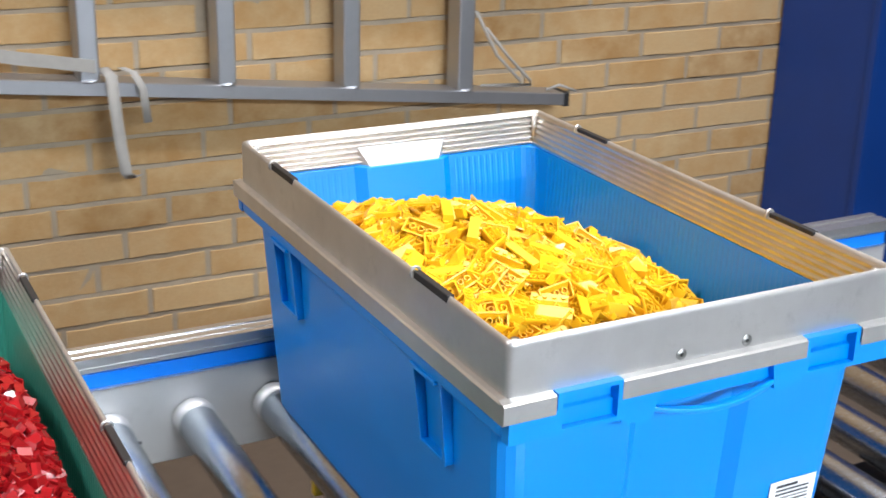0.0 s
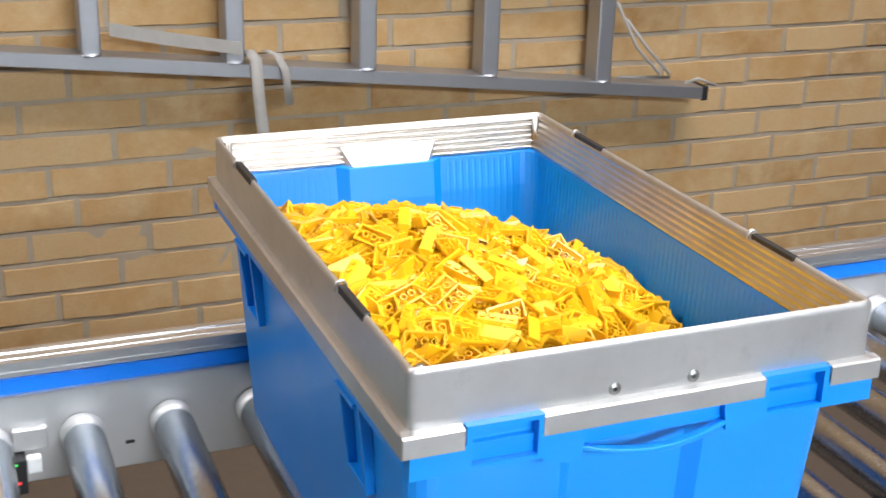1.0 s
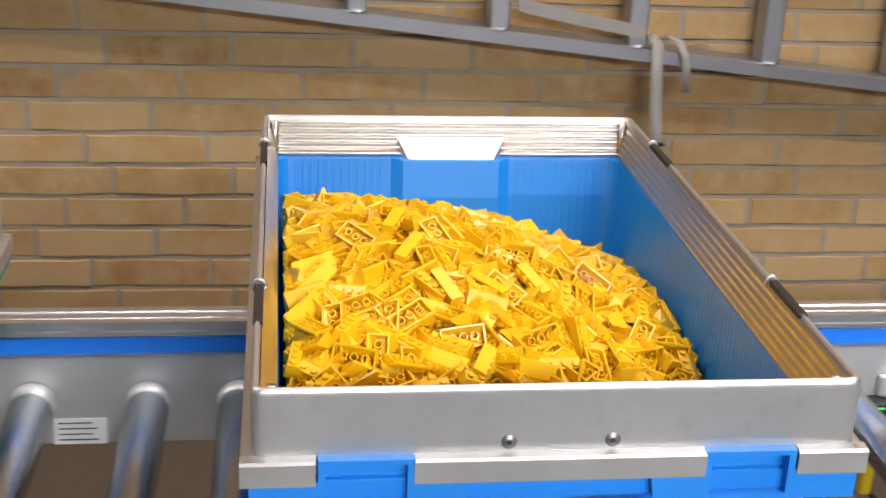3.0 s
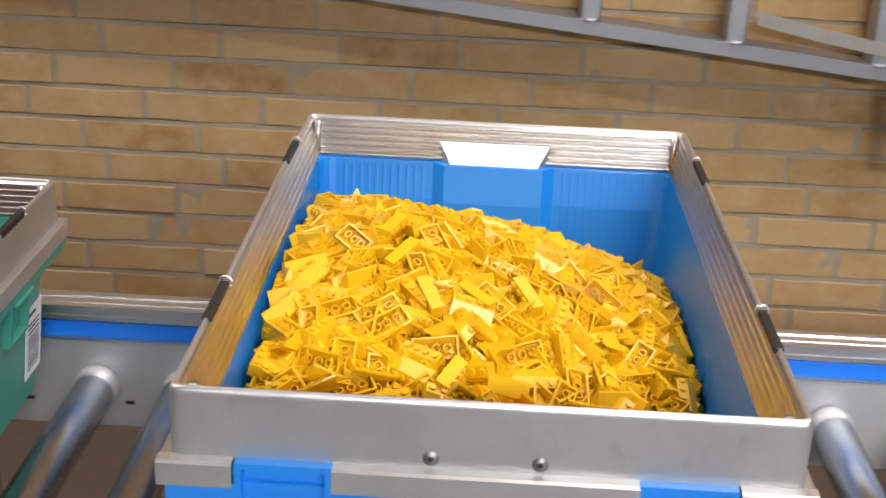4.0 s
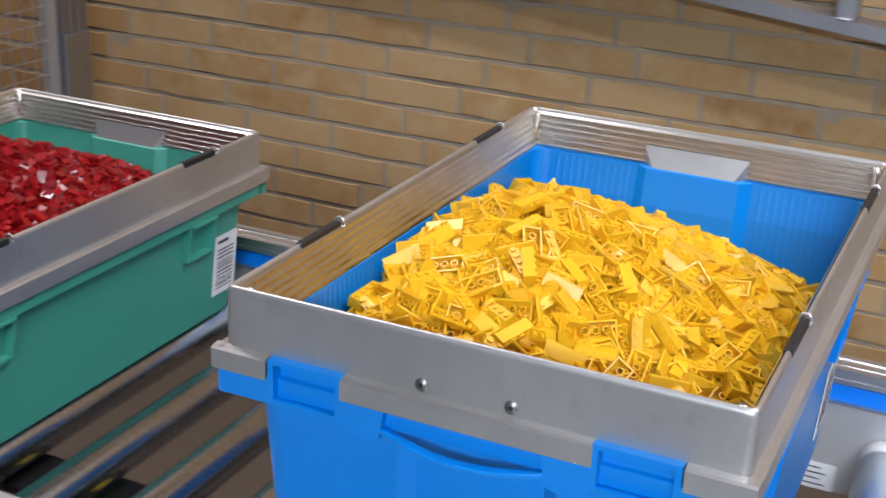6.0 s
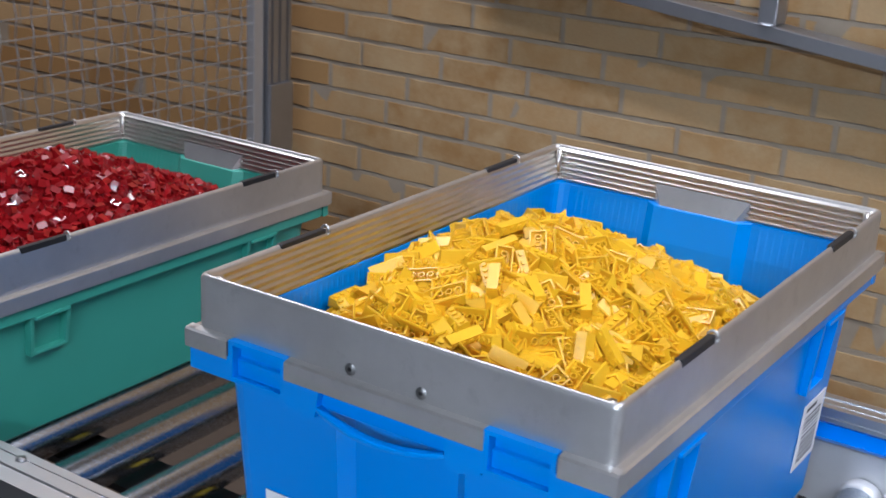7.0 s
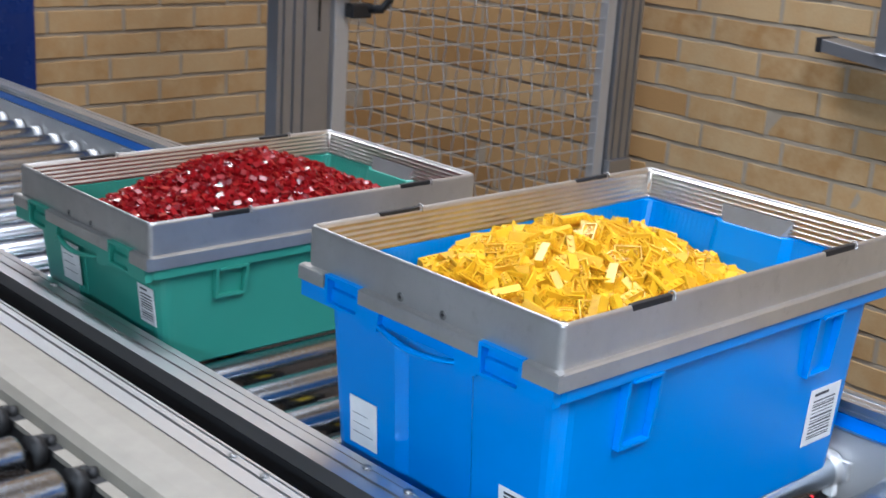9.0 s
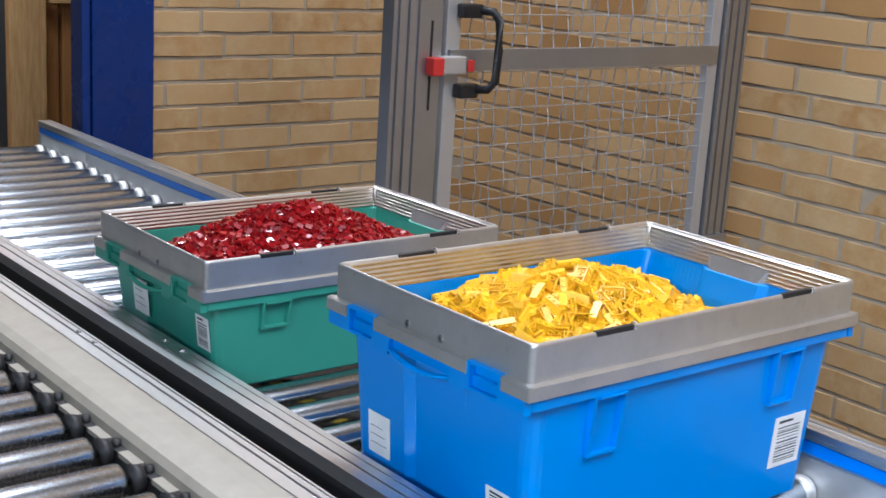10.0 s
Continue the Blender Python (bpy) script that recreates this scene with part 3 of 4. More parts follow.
            part("side_frame", fr, mat, body, "", 0.0008)
    # stainless collar: folded sheet with rolled top edge, stepped skirt and ribbed inner face
    HX, HY = 0.194, 0.300
    def ring(hx, hy, z, r=0.006):
        pts = rounded_rect(hx, hy, r, 3)
        out = []
        for q in range(4):
            a = pts[4 * q:4 * q + 4]
            dx, dy = ((0, -1), (1, 0), (0, 1), (-1, 0))[q]
            ex, ey = ((-1, 0), (0, -1), (1, 0), (0, 1))[q]
            out += [(a[0][0] + dx * 0.004, a[0][1] + dy * 0.004, z)] + [(x, y, z) for x, y in a] + [(a[3][0] + ex * 0.004, a[3][1] + ey * 0.004, z)]
        return out
    outer = [ring(HX, HY, rim - 0.049), ring(HX, HY, rim - 0.048), ring(HX, HY, rim - 0.0062), ring(HX, HY, rim - 0.0048), ring(HX - 0.0003, HY - 0.0003, rim - 0.003), ring(HX - 0.0012, HY - 0.0012, rim - 0.0011), ring(HX - 0.0028, HY - 0.0028, rim), ring(HX - 0.0045, HY - 0.0045, rim - 0.0012), ring(HX - 0.0054, HY - 0.0054, rim - 0.004)]
    s = Shape().sweep(outer, caps=False, smooth=True)
    collar = part("collar", s, M_STEEL, t, "brushed stainless collar with smudges")
    s = Shape()
    wav = []
    for k in range(49):
        u = k / 48
        z = rim - 0.0030 - 0.0375 * u
        wav.append(ring(HX - 0.0066 - 0.0095 * u + 0.0006 * math.cos(2 * math.pi * 6 * u), HY - 0.0068 - 0.0075 * u + 0.0018 * math.cos(2 * math.pi * 6 * u), z, 0.004))
    s.sweep([list(reversed(r)) for r in wav], caps=False, smooth=True)
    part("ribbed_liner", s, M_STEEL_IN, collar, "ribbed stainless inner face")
    for sx in (-1, 1):
        for sy in (-1, 1):
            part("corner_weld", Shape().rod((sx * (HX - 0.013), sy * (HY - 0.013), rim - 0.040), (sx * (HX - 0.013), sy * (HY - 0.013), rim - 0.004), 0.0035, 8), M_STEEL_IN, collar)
    for sg in (-1, 1):
        x0, x1 = sg * (HX - 0.0005), sg * (HX + 0.0075)
        sk = Shape()
        sec = [(HX - 0.001, rim - 0.0462), (HX + 0.005, rim - 0.0470), (HX + 0.007, rim - 0.0485), (HX + 0.007, rim - 0.0650), (HX + 0.0055, rim - 0.0650), (HX + 0.005, rim - 0.0500)]
        sk.sweep([[(sg * a, y, b) for a, b in sec] for y in (-HY - 0.0065, HY + 0.0065)], smooth=False)
        part("side_skirt", sk, M_STEEL, collar, "folded stainless skirt")
        for a, b in ((-0.194 - 0.007, -0.1545), (-0.0935, 0.0935), (0.1545, 0.194 + 0.007)):
            sk = Shape()
            sec = [(HY - 0.001, rim - 0.0462), (HY + 0.0065, rim - 0.0470), (HY + 0.0085, rim - 0.0485), (HY + 0.0085, rim - 0.0637), (HY + 0.007, rim - 0.0637), (HY + 0.0065, rim - 0.0500)]
            sk.sweep([[(x, sg * p, q) for p, q in sec] for x in (a, b)], smooth=False)
            part("end_skirt", sk, M_STEEL, collar, "folded stainless skirt")
        for x in (-0.0337, 0.0328):
            sc = part("screw", Shape().rod((x, sg * (HY - 0.001), rim - 0.0397), (x, sg * (HY + 0.0009), rim - 0.0397), 0.0054, 16, 0.0048), M_SCREW, collar, "small round steel screw head")
            part("socket", Shape().rod((x, sg * (HY + 0.0004), rim - 0.0397), (x, sg * (HY + 0.0012), rim - 0.0397), 0.0019, 6), M_BLACK, sc)
        for y0, y1 in ((-0.202, -0.137), (0.139, 0.204)):
            cl = part("rim_insert", Shape().box(sg * (HX - 0.0032) - 0.0033, sg * (HX - 0.0032) + 0.0033, y0, y1 - 0.003, rim - 0.007, rim + 0.0005), M_BLACK, collar, "black rubber insert in the rim", 0.001)
            k = 12
            path = [(sg * (HX - 0.0032) + 0.0046 * math.cos(2 * math.pi * j / k), y1, rim - 0.0030 + 0.0052 * math.sin(2 * math.pi * j / k)) for j in range(k + 1)]
            part("rolled_end", Shape().tube(path, 0.0014, 6), M_STEEL, cl, "bright rolled sheet end")
    # bent stainless guard over the bowed wall
    for sg in (1,):
        g = Shape()
        top = [(-0.0565, 0.2885, rim - 0.020), (0.0565, 0.2885, rim - 0.020)]
        bot = [(0.041, 0.2755, rim - 0.0475), (-0.041, 0.2755, rim - 0.0475)]
        g.add(top + bot + [(-0.0565, 0.2885, rim - 0.046), (0.0565, 0.2885, rim - 0.046)], [(0, 3, 2, 1), (0, 4, 3), (1, 2, 5), (4, 5, 2, 3)])
        part("wall_guard", g, M_STEEL, collar, "bent plain steel guard plate")
    # paper labels with bars
    for side, u0, u1, z0, z1, bars in labels:
        lb, ink = Shape(), Shape()
        if side == "front":
            f = lambda u, z, o: (u, -(0.266 + 0.015 * z / band) - o - 0.0008, z)
        else:
            f = lambda u, z, o: (0.170 + 0.014 * z / band + o + 0.0008, u, z)
        def quad(sh, a, b, c, d, o):
            sh.add([f(a, c, o), f(b, c, o), f(b, d, o), f(a, d, o), f(a, c, o - 0.0008), f(b, c, o - 0.0008), f(b, d, o - 0.0008), f(a, d, o - 0.0008)],
                   [(0, 1, 2, 3), (4, 7, 6, 5), (0, 4, 5, 1), (1, 5, 6, 2), (2, 6, 7, 3), (3, 7, 4, 0)])
        quad(lb, u0, u1, z0, z1, 0.0008)
        lab = part("label", lb, M_WHITE, t, "white paper label")
        rng = random.Random(int(abs(u0) * 1e4))
        w, hgt = u1 - u0, z1 - z0
        zz = z0 + hgt * 0.10
        while bars and zz < z0 + hgt * 0.80:
            dz = rng.uniform(0.0008, 0.0022)
            quad(ink, u0 + w * 0.14, u1 - w * 0.14, zz, zz + dz, 0.0011)
            zz += dz + rng.uniform(0.0016, 0.0040)
        if bars:
            quad(ink, u0 + w * 0.14, u1 - w * 0.4, z0 + hgt * 0.87, z0 + hgt * 0.92, 0.0011)
        else:
            for k in range(3):
                quad(ink, u0 + w * 0.12, u1 - w * (0.15 + 0.1 * k), z0 + hgt * (0.25 + 0.2 * k), z0 + hgt * (0.262 + 0.2 * k), 0.0011)
        tagged(part("printed_bars", ink, M_INK, lab, "dark printed bars" if bars else "faint printed lines"), kind="stuff")
    return t


B = 0.315
blue = tote("tote", M_BLUE, B, pose(0.755, 0, ROLL), "blue plastic tote with stainless collar, heaped with yellow bricks",
            [("front", -0.140, -0.092, B - 0.251, B - 0.192, False), ("front", 0.104, 0.158, B - 0.262, B - 0.206, True), ("side", 0.180, 0.246, B - 0.262, B - 0.186, True)])
G = 0.2284
green = tote("tote", M_GREEN, G, pose(0.104, 0, ROLL), "green plastic tote with stainless collar, heaped with red pieces",
             [("front", -0.104, -0.048, G - 0.160, G - 0.098, False), ("front", 0.126, 0.168, G - 0.160, G - 0.104, True), ("side", 0.215, 0.262, G - 0.198, G - 0.118, True)])


# ---- loose bricks in the totes ----
def slope_brick():
    """A 2 x 4 roof brick, hollow below with three tubes, four studs on its flat half."""
    L2, W2, H = 0.0159, 0.0079, 0.0096
    s = Shape()
    t = 0.0015
    sec = [(-W2, 0), (W2, 0), (W2, 0.0016), (0.0002, H), (-W2, H)]
    a = [(-L2, y, z) for y, z in sec]
    b = [(L2, y, z) for y, z in sec]
    v = a + b
    f = [(4, 3, 2, 1, 0), (5, 6, 7, 8, 9)]
    for i in range(1, 5):
        j = (i + 1) % 5
        f.append((i, j, 5 + j, 5 + i))
    n = len(v)
    v += [(-L2 + t, -W2 + t, 0), (L2 - t, -W2 + t, 0), (L2 - t, W2 - t, 0), (-L2 + t, W2 - t, 0)]
    v += [(-L2 + t, -W2 + t, H - 0.0022), (L2 - t, -W2 + t, H - 0.0022), (L2 - t, -0.001, H - 0.0022), (-L2 + t, -0.001, H - 0.0022), (L2 - t, W2 - t, 0.0010), (-L2 + t, W2 - t, 0.0010)]
    o = [0, 5, 6, 1]
    for i in range(4):
        j = (i + 1) % 4
        f.append((o[i], o[j], n + j, n + i))
    f += [(n, n + 1, n + 5, n + 4), (n + 4, n + 5, n + 6, n + 7), (n + 7, n + 6, n + 8, n + 9), (n + 9, n + 8, n + 2, n + 3), (n + 1, n + 2, n + 8, n + 6, n + 5), (n + 3, n, n + 4, n + 7, n + 9)]
    s.add(v, f)
    k = 8
    for cx in (-0.008, 0, 0.008):
        rings = []
        for r, z in ((0.0032, H - 0.0025), (0.0032, 0.0003), (0.0023, 0.0003), (0.0023, 0.005)):
            rings.append([(cx + r * math.cos(2 * math.pi * j / k), r * math.sin(2 * math.pi * j / k) - 0.0001, z) for j in range(k)])
        s.sweep(rings, caps=False, smooth=False)
        m = len(s.v)
    for cx in (-0.012, -0.004, 0.004, 0.012):
        r0 = [(cx + 0.0024 * math.cos(2 * math.pi * j / k), -0.0040 + 0.0024 * math.sin(2 * math.pi * j / k), H) for j in range(k)]
        r1 = [(x, y, H + 0.0017) for x, y, z in r0]
        s.sweep([r0, r1], caps=False, smooth=False)
        s.add(r1, [tuple(range(k))])
    return s


def small_piece():
    """A small square plate with a round hole, a stud and two clip arms."""
    s = Shape()
    s.box(-0.0058, 0.0058, -0.0040, 0.0040, 0, 0.0032)
    s.box(-0.0058, -0.0042, -0.0040, 0.0040, 0.0032, 0.0078)
    s.box(0.0042, 0.0058, -0.0040, 0.0040, 0.0032, 0.0078)
    r0 = [(0.0024 * math.cos(2 * math.pi * j / 8), 0.0024 * math.sin(2 * math.pi * j / 8), 0.0032) for j in range(8)]
    r1 = [(x, y, 0.0049) for x, y, z in r0]
    s.sweep([r0, r1], caps=False, smooth=False)
    s.add(r1, [tuple(range(8))])
    s.box(-0.0042, 0.0042, 0.0028, 0.0040, 0.0032, 0.0078)
    return s


def heap(name, shapes, mat, height, hx, hy, step, layers, seed, at, label, category, floor_z, lean=0.42, size=1.0):
    """Pieces strewn over a mound."""
    rng = np.random.default_rng(seed)
    V, F, n = [], [], 0
    base = []
    for sh in shapes:
        base.append((np.array(sh.v) * size, sh.f))
    def normal(x, y):
        e = 0.004
        v = Vector(((height(x - e, y) - height(x + e, y)) / (2 * e), (height(x, y - e) - height(x, y + e)) / (2 * e), 1))
        return v.normalized()
    for layer in range(layers):
        gap = step * (1.3 if layer == 0 else 1.0)
        nx, ny = int(2 * hx / gap), int(2 * hy / gap)
        for i in range(nx):
            for j in range(ny):
                x = -hx + (i + 0.5 + rng.uniform(-0.42, 0.42)) * 2 * hx / nx
                y = -hy + (j + 0.5 + rng.uniform(-0.42, 0.42)) * 2 * hy / ny
                z = height(x, y) - layer * 0.0075 + rng.uniform(-0.003, 0.003)
                up = normal(x, y)
                kind = rng.random()
                q = up.to_track_quat("Z", "Y").to_matrix().to_4x4()
                tilt = Euler((rng.normal(0, lean), rng.normal(0, lean), 0)).to_matrix().to_4x4()
                flip = 0 if kind < 0.30 else (math.pi if kind < 0.62 else (math.pi / 2 if kind < 0.74 else (-math.pi / 2 if kind < 0.82 else 2.3)))
                m = Matrix.Translation((x, y, z)) @ q @ tilt @ Matrix.Rotation(rng.uniform(0, 6.28), 4, "Z") @ Matrix.Rotation(flip, 4, "X") @ Matrix.Translation((0, 0, -0.005))
                A = np.array(m)
                bv, bf = base[int(rng.integers(len(base)))]
                p = bv @ A[:3, :3].T + A[:3, 3]
                # a piece that would stick through a wall slides back inside
                for axis, half in ((0, hx + 0.002), (1, hy + 0.002)):
                    p[:, axis] -= max(0.0, p[:, axis].max() - half) + min(0.0, p[:, axis].min() + half)
                V.append(p)
                F += [tuple(n + k for k in q2) for q2 in bf]
                n += len(p)
    # the packed mass below the loose top layers
    g = 24
    pts = [(-hx + 2 * hx * i / g, -hy + 2 * hy * j / g) for i in range(g + 1) for j in range(g + 1)]
    V.append(np.array([(x, y, max(floor_z + 0.001, height(x, y) - 0.012 - 0.007 * (layers - 1))) for x, y in pts]))
    F += [(n + i * (g + 1) + j, n + (i + 1) * (g + 1) + j, n + (i + 1) * (g + 1) + j + 1, n + i * (g + 1) + j + 1) for i in range(g) for j in range(g)]
    n += len(pts)
    me = bpy.data.meshes.new(name)
    me.from_pydata(np.concatenate(V).tolist(), [], F)
    me.materials.append(mat)
    ob = new(name, me)
    ob.matrix_basis = at
    return tagged(ob, label, category, "", "stuff")


def blue_mound(x, y):
    dx = x + 0.062
    r = math.hypot(dx / (0.245 if dx > 0 else 0.31), (y - 0.02) / (0.285 if dx > 0 else 0.285 + min(0.08, -0.9 * dx)))
    return B - 0.017 - 0.098 * min(r, 1.5) ** 1.25 + 0.006 * noise.noise((x * 18, y * 18, 0))


def green_mound(x, y):
    r = math.hypot((x - 0.005) / 0.17, (y + 0.02) / 0.25)
    return G + 0.030 - 0.085 * min(r, 1.5) ** 1.35 + 0.005 * noise.noise((x * 20, y * 20, 3))


yellow_heap = heap("brick_heap", [slope_brick()], M_YELLOW, blue_mound, 0.172, 0.264, 0.0165, 3, 5, pose(0.755, 0, ROLL), "heap of glossy yellow plastic roof bricks", "toy bricks", 0.01, 0.24, 1.08)
red_heap = heap("piece_heap", [small_piece()], M_RED, green_mound, 0.160, 0.256, 0.0080, 2, 9, pose(0.104, 0, ROLL), "heap of small glossy dark red plastic pieces", "toy bricks", 0.01)


# ---- ladder on the wall ----
def ladder():
    t = empty("ladder", pose(0, 0, 0), "long aluminium ladder hung sideways on the brick wall", "ladder")
    y0, y1 = 1.692, 1.764
    def rail_z(x):
        return 0.873 - 0.109 * (x - 0.392)
    for off, nm in ((0.0, "lower"), (0.42, "upper")):
        a, b = -1.885, 1.89
        sec = [(y0, -0.014), (y0, 0.014), (y0 + 0.004, 0.016), (y1, 0.016), (y1, 0.013), (y0 + 0.004, 0.012), (y0 + 0.004, -0.012), (y1, -0.013), (y1, -0.016), (y0 + 0.004, -0.016)]
        rings = [[(x, p, rail_z(x) + off + q) for p, q in sec] for x in (a, b)]
        r = part("stile", Shape().sweep(rings, smooth=False), M_ALU_DULL, t, "worn aluminium ladder stile")
        if off == 0:
            for x in (a, b):
                part("end_cap", block(x - 0.008, x + 0.008, y0 - 0.002, y1 + 0.002, rail_z(x) - 0.018, rail_z(x) + 0.018), M_BLACK, r, "dark plastic end cap", 0.002)
    for k in range(-6, 6):
        x = 0.0998 + 0.3015 * k
        z = rail_z(x)
        sh = Shape().box(x - 0.030, x + 0.012, y0 + 0.004, y1 - 0.004, z + 0.0165, z + 0.42 - 0.0165)
        rg = part("rung", sh, M_ALU_DULL, t, "square aluminium rung", 0.004)
        part("weld", Shape().rod((x - 0.009, y0 + 0.012, z + 0.0155), (x - 0.009, y0 + 0.012, z + 0.021), 0.022, 12, 0.016), M_ALU_DULL, rg)
    for dx, dz in ((0.0, 0.21), (0.03, 0.17)):
        x = 1.635 + dx
        part("safety_cord", Shape().tube([(x - 0.005, y0 + 0.02, rail_z(x) + dz), (x + 0.05, y0 + 0.006, rail_z(x) + 0.10), (x + 0.115, y0 + 0.004, rail_z(x) + 0.035), (x + 0.125, y0 + 0.012, rail_z(x) + 0.020), (x + 0.02, y0 + 0.03, rail_z(x) + 0.022)], 0.004, 6), M_STRAP, t, "thin grey safety cord")
    part("safety_cord", Shape().tube([(1.84, y0 + 0.02, rail_z(1.84) + 0.020), (1.87, y0 + 0.006, rail_z(1.87) + 0.036), (1.92, y0 + 0.006, rail_z(1.92) + 0.022)], 0.004, 6), M_STRAP, t, "thin grey safety cord")
    return t, rail_z


LAD, rail_z = ladder()


def strap():
    x = 0.735
    z = rail_z(x)
    path = [(x - 0.02, 1.748, z + 0.02), (x - 0.01, 1.708, z + 0.045), (x + 0.002, 1.682, z + 0.03), (x + 0.006, 1.678, z - 0.05), (x + 0.012, 1.677, z - 0.12), (x + 0.020, 1.679, z - 0.185), (x + 0.032, 1.686, z - 0.200), (x + 0.048, 1.692, z - 0.196)]
    s = Shape()
    rings = []
    for i, p in enumerate(path):
        rings.append([(p[0] - 0.014, p[1], p[2]), (p[0] + 0.012, p[1] + 0.004, p[2]), (p[0] + 0.012, p[1] + 0.0065, p[2]), (p[0] - 0.014, p[1] + 0.0025, p[2])])
    s.sweep(rings)
    ob = part("strap", s, M_STRAP)
    tagged(ob, "frayed grey webbing strap hanging from the ladder", "strap")
    path = [(x + 0.03, 1.718, z + 0.04), (x + 0.05, 1.688, z + 0.035), (x + 0.065, 1.676, z + 0.0), (x + 0.072, 1.674, z - 0.075)]
    rings = [[(p[0] - 0.009, p[1], p[2]), (p[0] + 0.009, p[1] + 0.003, p[2]), (p[0] + 0.009, p[1] + 0.005, p[2]), (p[0] - 0.009, p[1] + 0.002, p[2])] for p in path]
    part("strap_tail", Shape().sweep(rings), M_STRAP, ob)
    rings = [[(a, 1.6865, rail_z(a) + c - 0.014), (a, 1.6885, rail_z(a) + c - 0.014), (a, 1.6885, rail_z(a) + c + 0.014), (a, 1.6865, rail_z(a) + c + 0.014)] for a, c in ((0.43, 0.075), (0.55, 0.062), (x - 0.03, 0.050))]
    part("strap_run", Shape().sweep(rings, smooth=False), M_STRAP, ob)


strap()


# ---- safety fence with its door ----
def fence():
    X = -2.418
    t = empty("safety_fence", pose(0, 0, 0), "aluminium machine guard with a galvanised mesh door", "fence")
    def post(y0, y1, name, z0=0.0, z1=2.3):
        s = Shape()
        n = 3
        w = (y1 - y0)
        sec = []
        for k in range(n):
            a = y0 + w * k / n
            b = w / n
            sec += [(0, a), (0, a + b * 0.36), (-0.008, a + b * 0.36), (-0.008, a + b * 0.64), (0, a + b * 0.64)]
        sec += [(0, y1), (-0.04, y1), (-0.04, y0)]
        s.sweep([[(X + 0.02 + p, q, z) for p, q in sec] for z in (z0, z1)], smooth=False)
        return part(name, s, M_ALU_DULL, t, "slotted aluminium post")
    post(0.449, 0.530, "post")
    pl = part("lock_plate", Shape().box(X - 0.012, X + 0.012, 0.534, 0.592, 0.0, 2.2), M_ALU_DULL, t, "plain aluminium lock plate", 0.002)
    part("slot", block(X + 0.0115, X + 0.0130, 0.559, 0.565, RIM + 0.03, RIM + 0.23), M_BLACK, pl)
    door = part("door_stile", Shape().box(X - 0.018, X + 0.010, 0.606, 0.646, 0.12, 2.1), M_PLATE, t, "galvanised door stile", 0.002)
    part("door_stile", Shape().box(X - 0.018, X + 0.010, 1.510, 1.546, 0.12, 2.1), M_PLATE, t, "galvanised door stile", 0.002)
    part("door_rail", Shape().box(X + 0.011, X + 0.022, 0.61, 1.53, RIM + 0.117, RIM + 0.166), M_ALU_DULL, t, "flat aluminium cross bar", 0.001)
    part("door_rail", Shape().box(X - 0.018, X + 0.010, 0.647, 1.509, 0.12, 0.16), M_PLATE, t, "", 0.001)
    part("door_rail", Shape().box(X - 0.018, X + 0.010, 0.647, 1.509, 2.06, 2.1), M_PLATE, t, "", 0.001)
    post(1.553, 1.644, "post", RIM - 0.36, 2.3)
    part("post_foot", block(X - 0.03, X + 0.03, 1.553, 1.644, 0.0, RIM - 0.361), M_ALU_DULL, t, "", 0.002)
    pitch = 0.0438
    wy = Shape()
    n = 20
    L = n * pitch
    zs = [k * pitch / 4 for k in range(int(1.90 / (pitch / 4)))]
    ys = [k * pitch / 4 for k in range(n * 4 + 1)]
    up = [Shape().tube([(0.0034 * math.cos(math.pi * z / pitch + ph), 0, z) for z in zs], 0.0019, 5).mesh("wire", M_WIRE) for ph in (0, math.pi)]
    ac = [Shape().tube([(0.0022 * math.cos(math.pi * y / pitch + math.pi + ph), y, 0) for y in ys], 0.0017, 5).mesh("wire", M_WIRE) for ph in (0, math.pi)]
    for k in range(n + 1):
        part("wire", up[k % 2], None, t, at=Matrix.Translation((X, 0.638 + k * pitch, 0.16)))
    for k in range(45):
        part("wire", ac[k % 2], None, t, at=Matrix.Translation((X, 0.638, 0.16 + k * pitch)))
    # bow handle and interlock
    h = Shape()
    yh, z0, z1 = 0.690, RIM + 0.075, RIM + 0.255
    h.tube([(X + 0.03, yh - 0.012, z1), (X + 0.055, yh + 0.012, z1 - 0.002), (X + 0.068, yh + 0.020, z1 - 0.022), (X + 0.070, yh + 0.021, (z0 + z1) / 2), (X + 0.068, yh + 0.018, z0 + 0.022), (X + 0.055, yh + 0.008, z0 + 0.003), (X + 0.03, yh - 0.012, z0)], 0.0105, 10)
    hd = part("handle", h, M_HANDLE, t, "black plastic bow handle")
    for z in (z0, z1):
        part("handle_foot", block(X + 0.011, X + 0.040, yh - 0.060, yh - 0.005, z - 0.018, z + 0.014), M_HANDLE, hd, "", 0.004)
    lk = part("interlock", block(X + 0.0135, X + 0.040, 0.580, 0.645, RIM + 0.112, RIM + 0.152), M_PLATE, t, "grey safety interlock switch", 0.003)
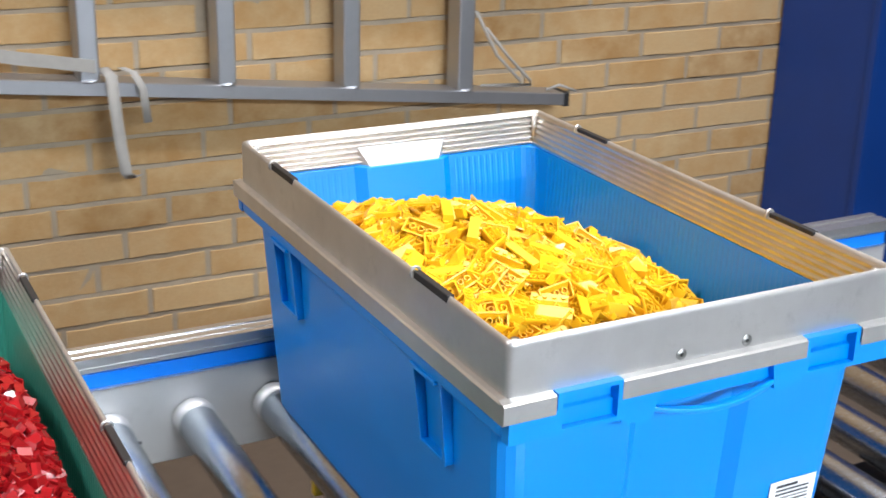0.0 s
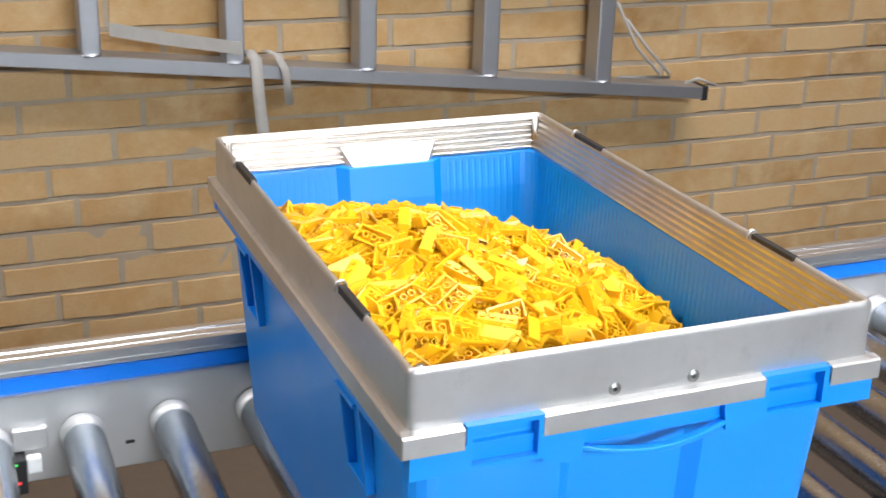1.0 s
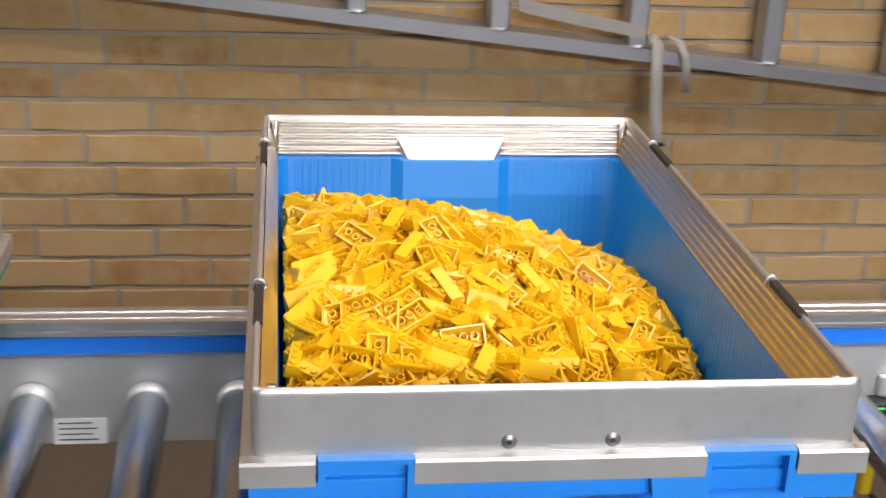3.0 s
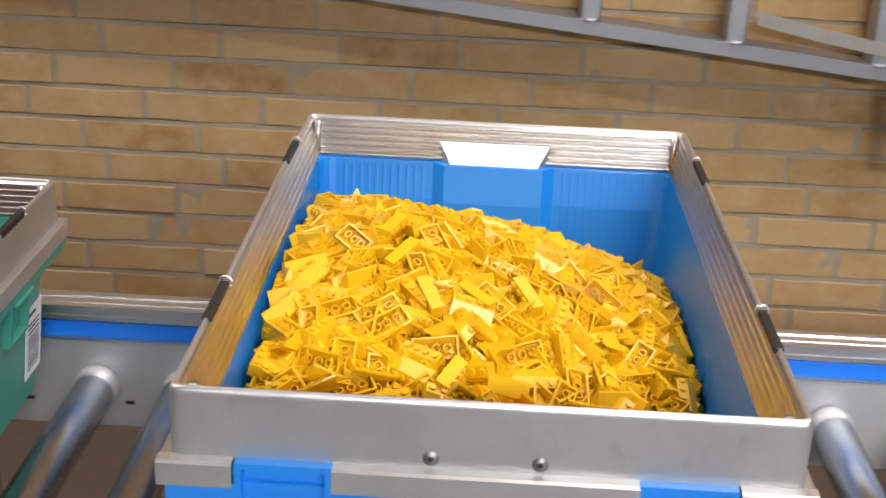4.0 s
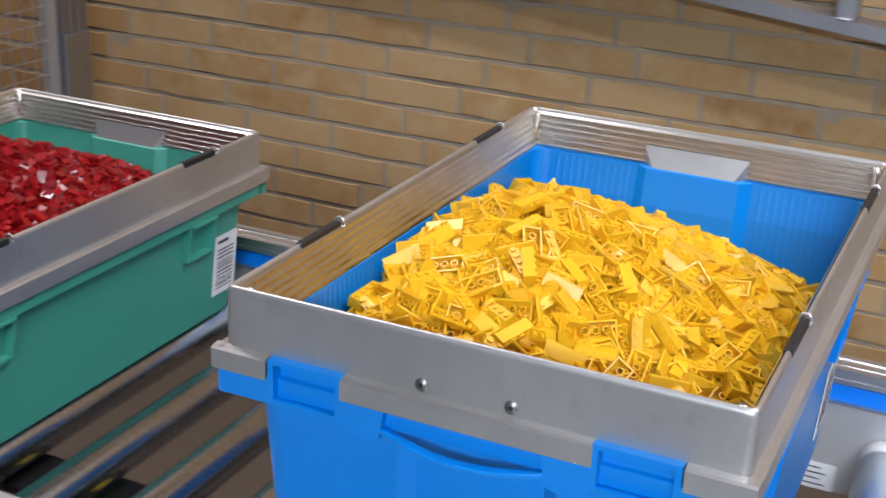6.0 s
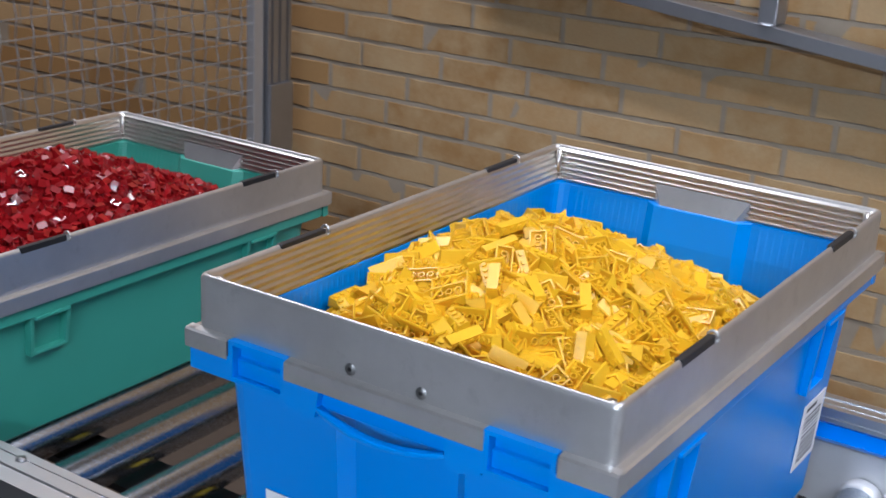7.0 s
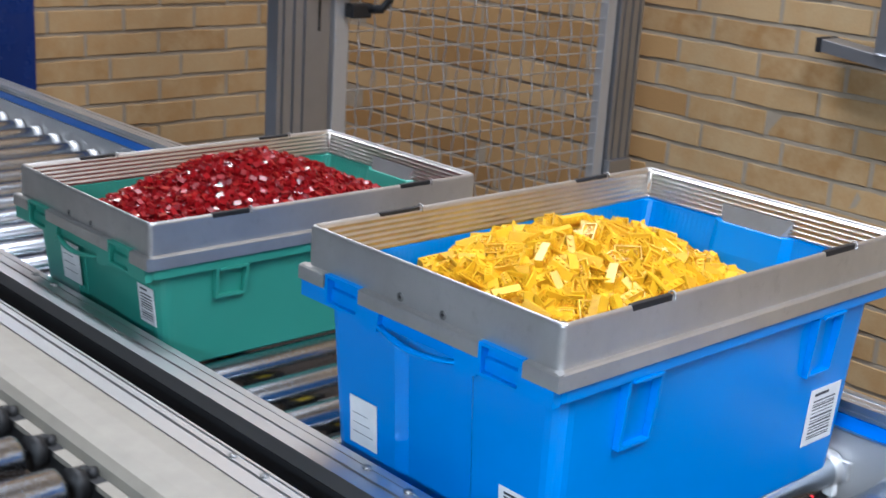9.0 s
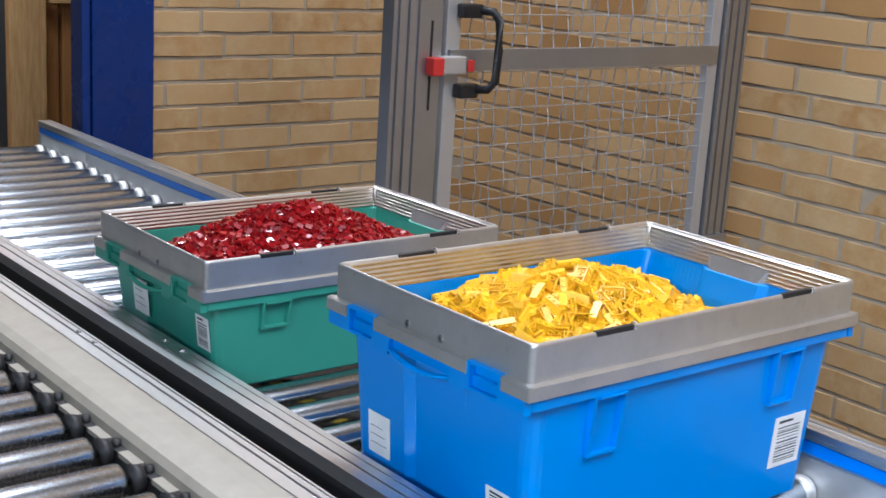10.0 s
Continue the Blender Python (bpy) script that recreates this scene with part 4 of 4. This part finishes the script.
    part("interlock_cap", block(X + 0.0132, X + 0.044, 0.548, 0.579, RIM + 0.110, RIM + 0.150), M_REDPLASTIC, lk, "red interlock cap", 0.003)
    part("interlock_key", block(X + 0.0402, X + 0.046, 0.646, 0.664, RIM + 0.118, RIM + 0.145), M_REDPLASTIC, lk, "red interlock key", 0.002)


fence()


# ---- door frames and timber ----
def navy_column():
    t = empty("steel_cabinet", pose(0, 0, 0), "navy blue painted steel cabinet standing against the wall", "cabinet")
    part("carcass", block(2.655, 3.55, 1.405, 1.781, 0, 2.6), M_CABINET, t, "", 0.004)
    part("edge_strip", block(2.647, 2.6545, 1.405, 1.43, 0, 2.6), M_CABINET, t, "", 0.002)
    c = empty("door_frame", pose(0, 0, 0), "dark navy blue painted steel door frame", "door frame", kind="structure")
    part("jamb", block(-4.02, -3.935, 0.435, 0.642, 0, 2.6), M_NAVY, c, "", 0.003)
    part("stop", block(-4.03, -3.945, 0.405, 0.4335, 0, 2.6), M_NAVY, c, "", 0.003)


navy_column()


def timber():
    t = empty("timber_partition", pose(0, 0, 0), "pale pine boards standing behind the door frame", "partition")
    for y0, y1, dx, mat in ((0.10, 0.42, 0.0, M_WOOD), (0.425, 0.60, 0.02, M_WOOD_DARK), (0.605, 0.87, -0.05, M_WOOD_DARK), (0.885, 1.055, 0.05, M_WOOD), (1.062, 1.14, -0.02, M_WOOD_DARK), (1.15, 1.40, 0.0, M_WOOD_DARK), (1.405, 1.78, 0.0, M_WOOD)):
        part("board", block(-5.95 + dx, -5.90 + dx, y0, y1, 0, 2.6), mat, t, "", 0.004)
    for z in (RIM - 0.02, RIM + 0.10):
        part("batten", block(-5.895, -5.86, 1.075, 1.20, z, z + 0.03), M_WOOD, t, "", 0.003)


timber()
brick_walls()


def motions():
    walk(blue, [(t, pose(x, 0, ROLL)) for t, x in BLUE_X])
    walk(yellow_heap, [(t, pose(x, 0, ROLL)) for t, x in BLUE_X])
    walk(green, [(t, pose(x, 0, ROLL)) for t, x in GREEN_X])
    walk(red_heap, [(t, pose(x, 0, ROLL)) for t, x in GREEN_X])


motions()
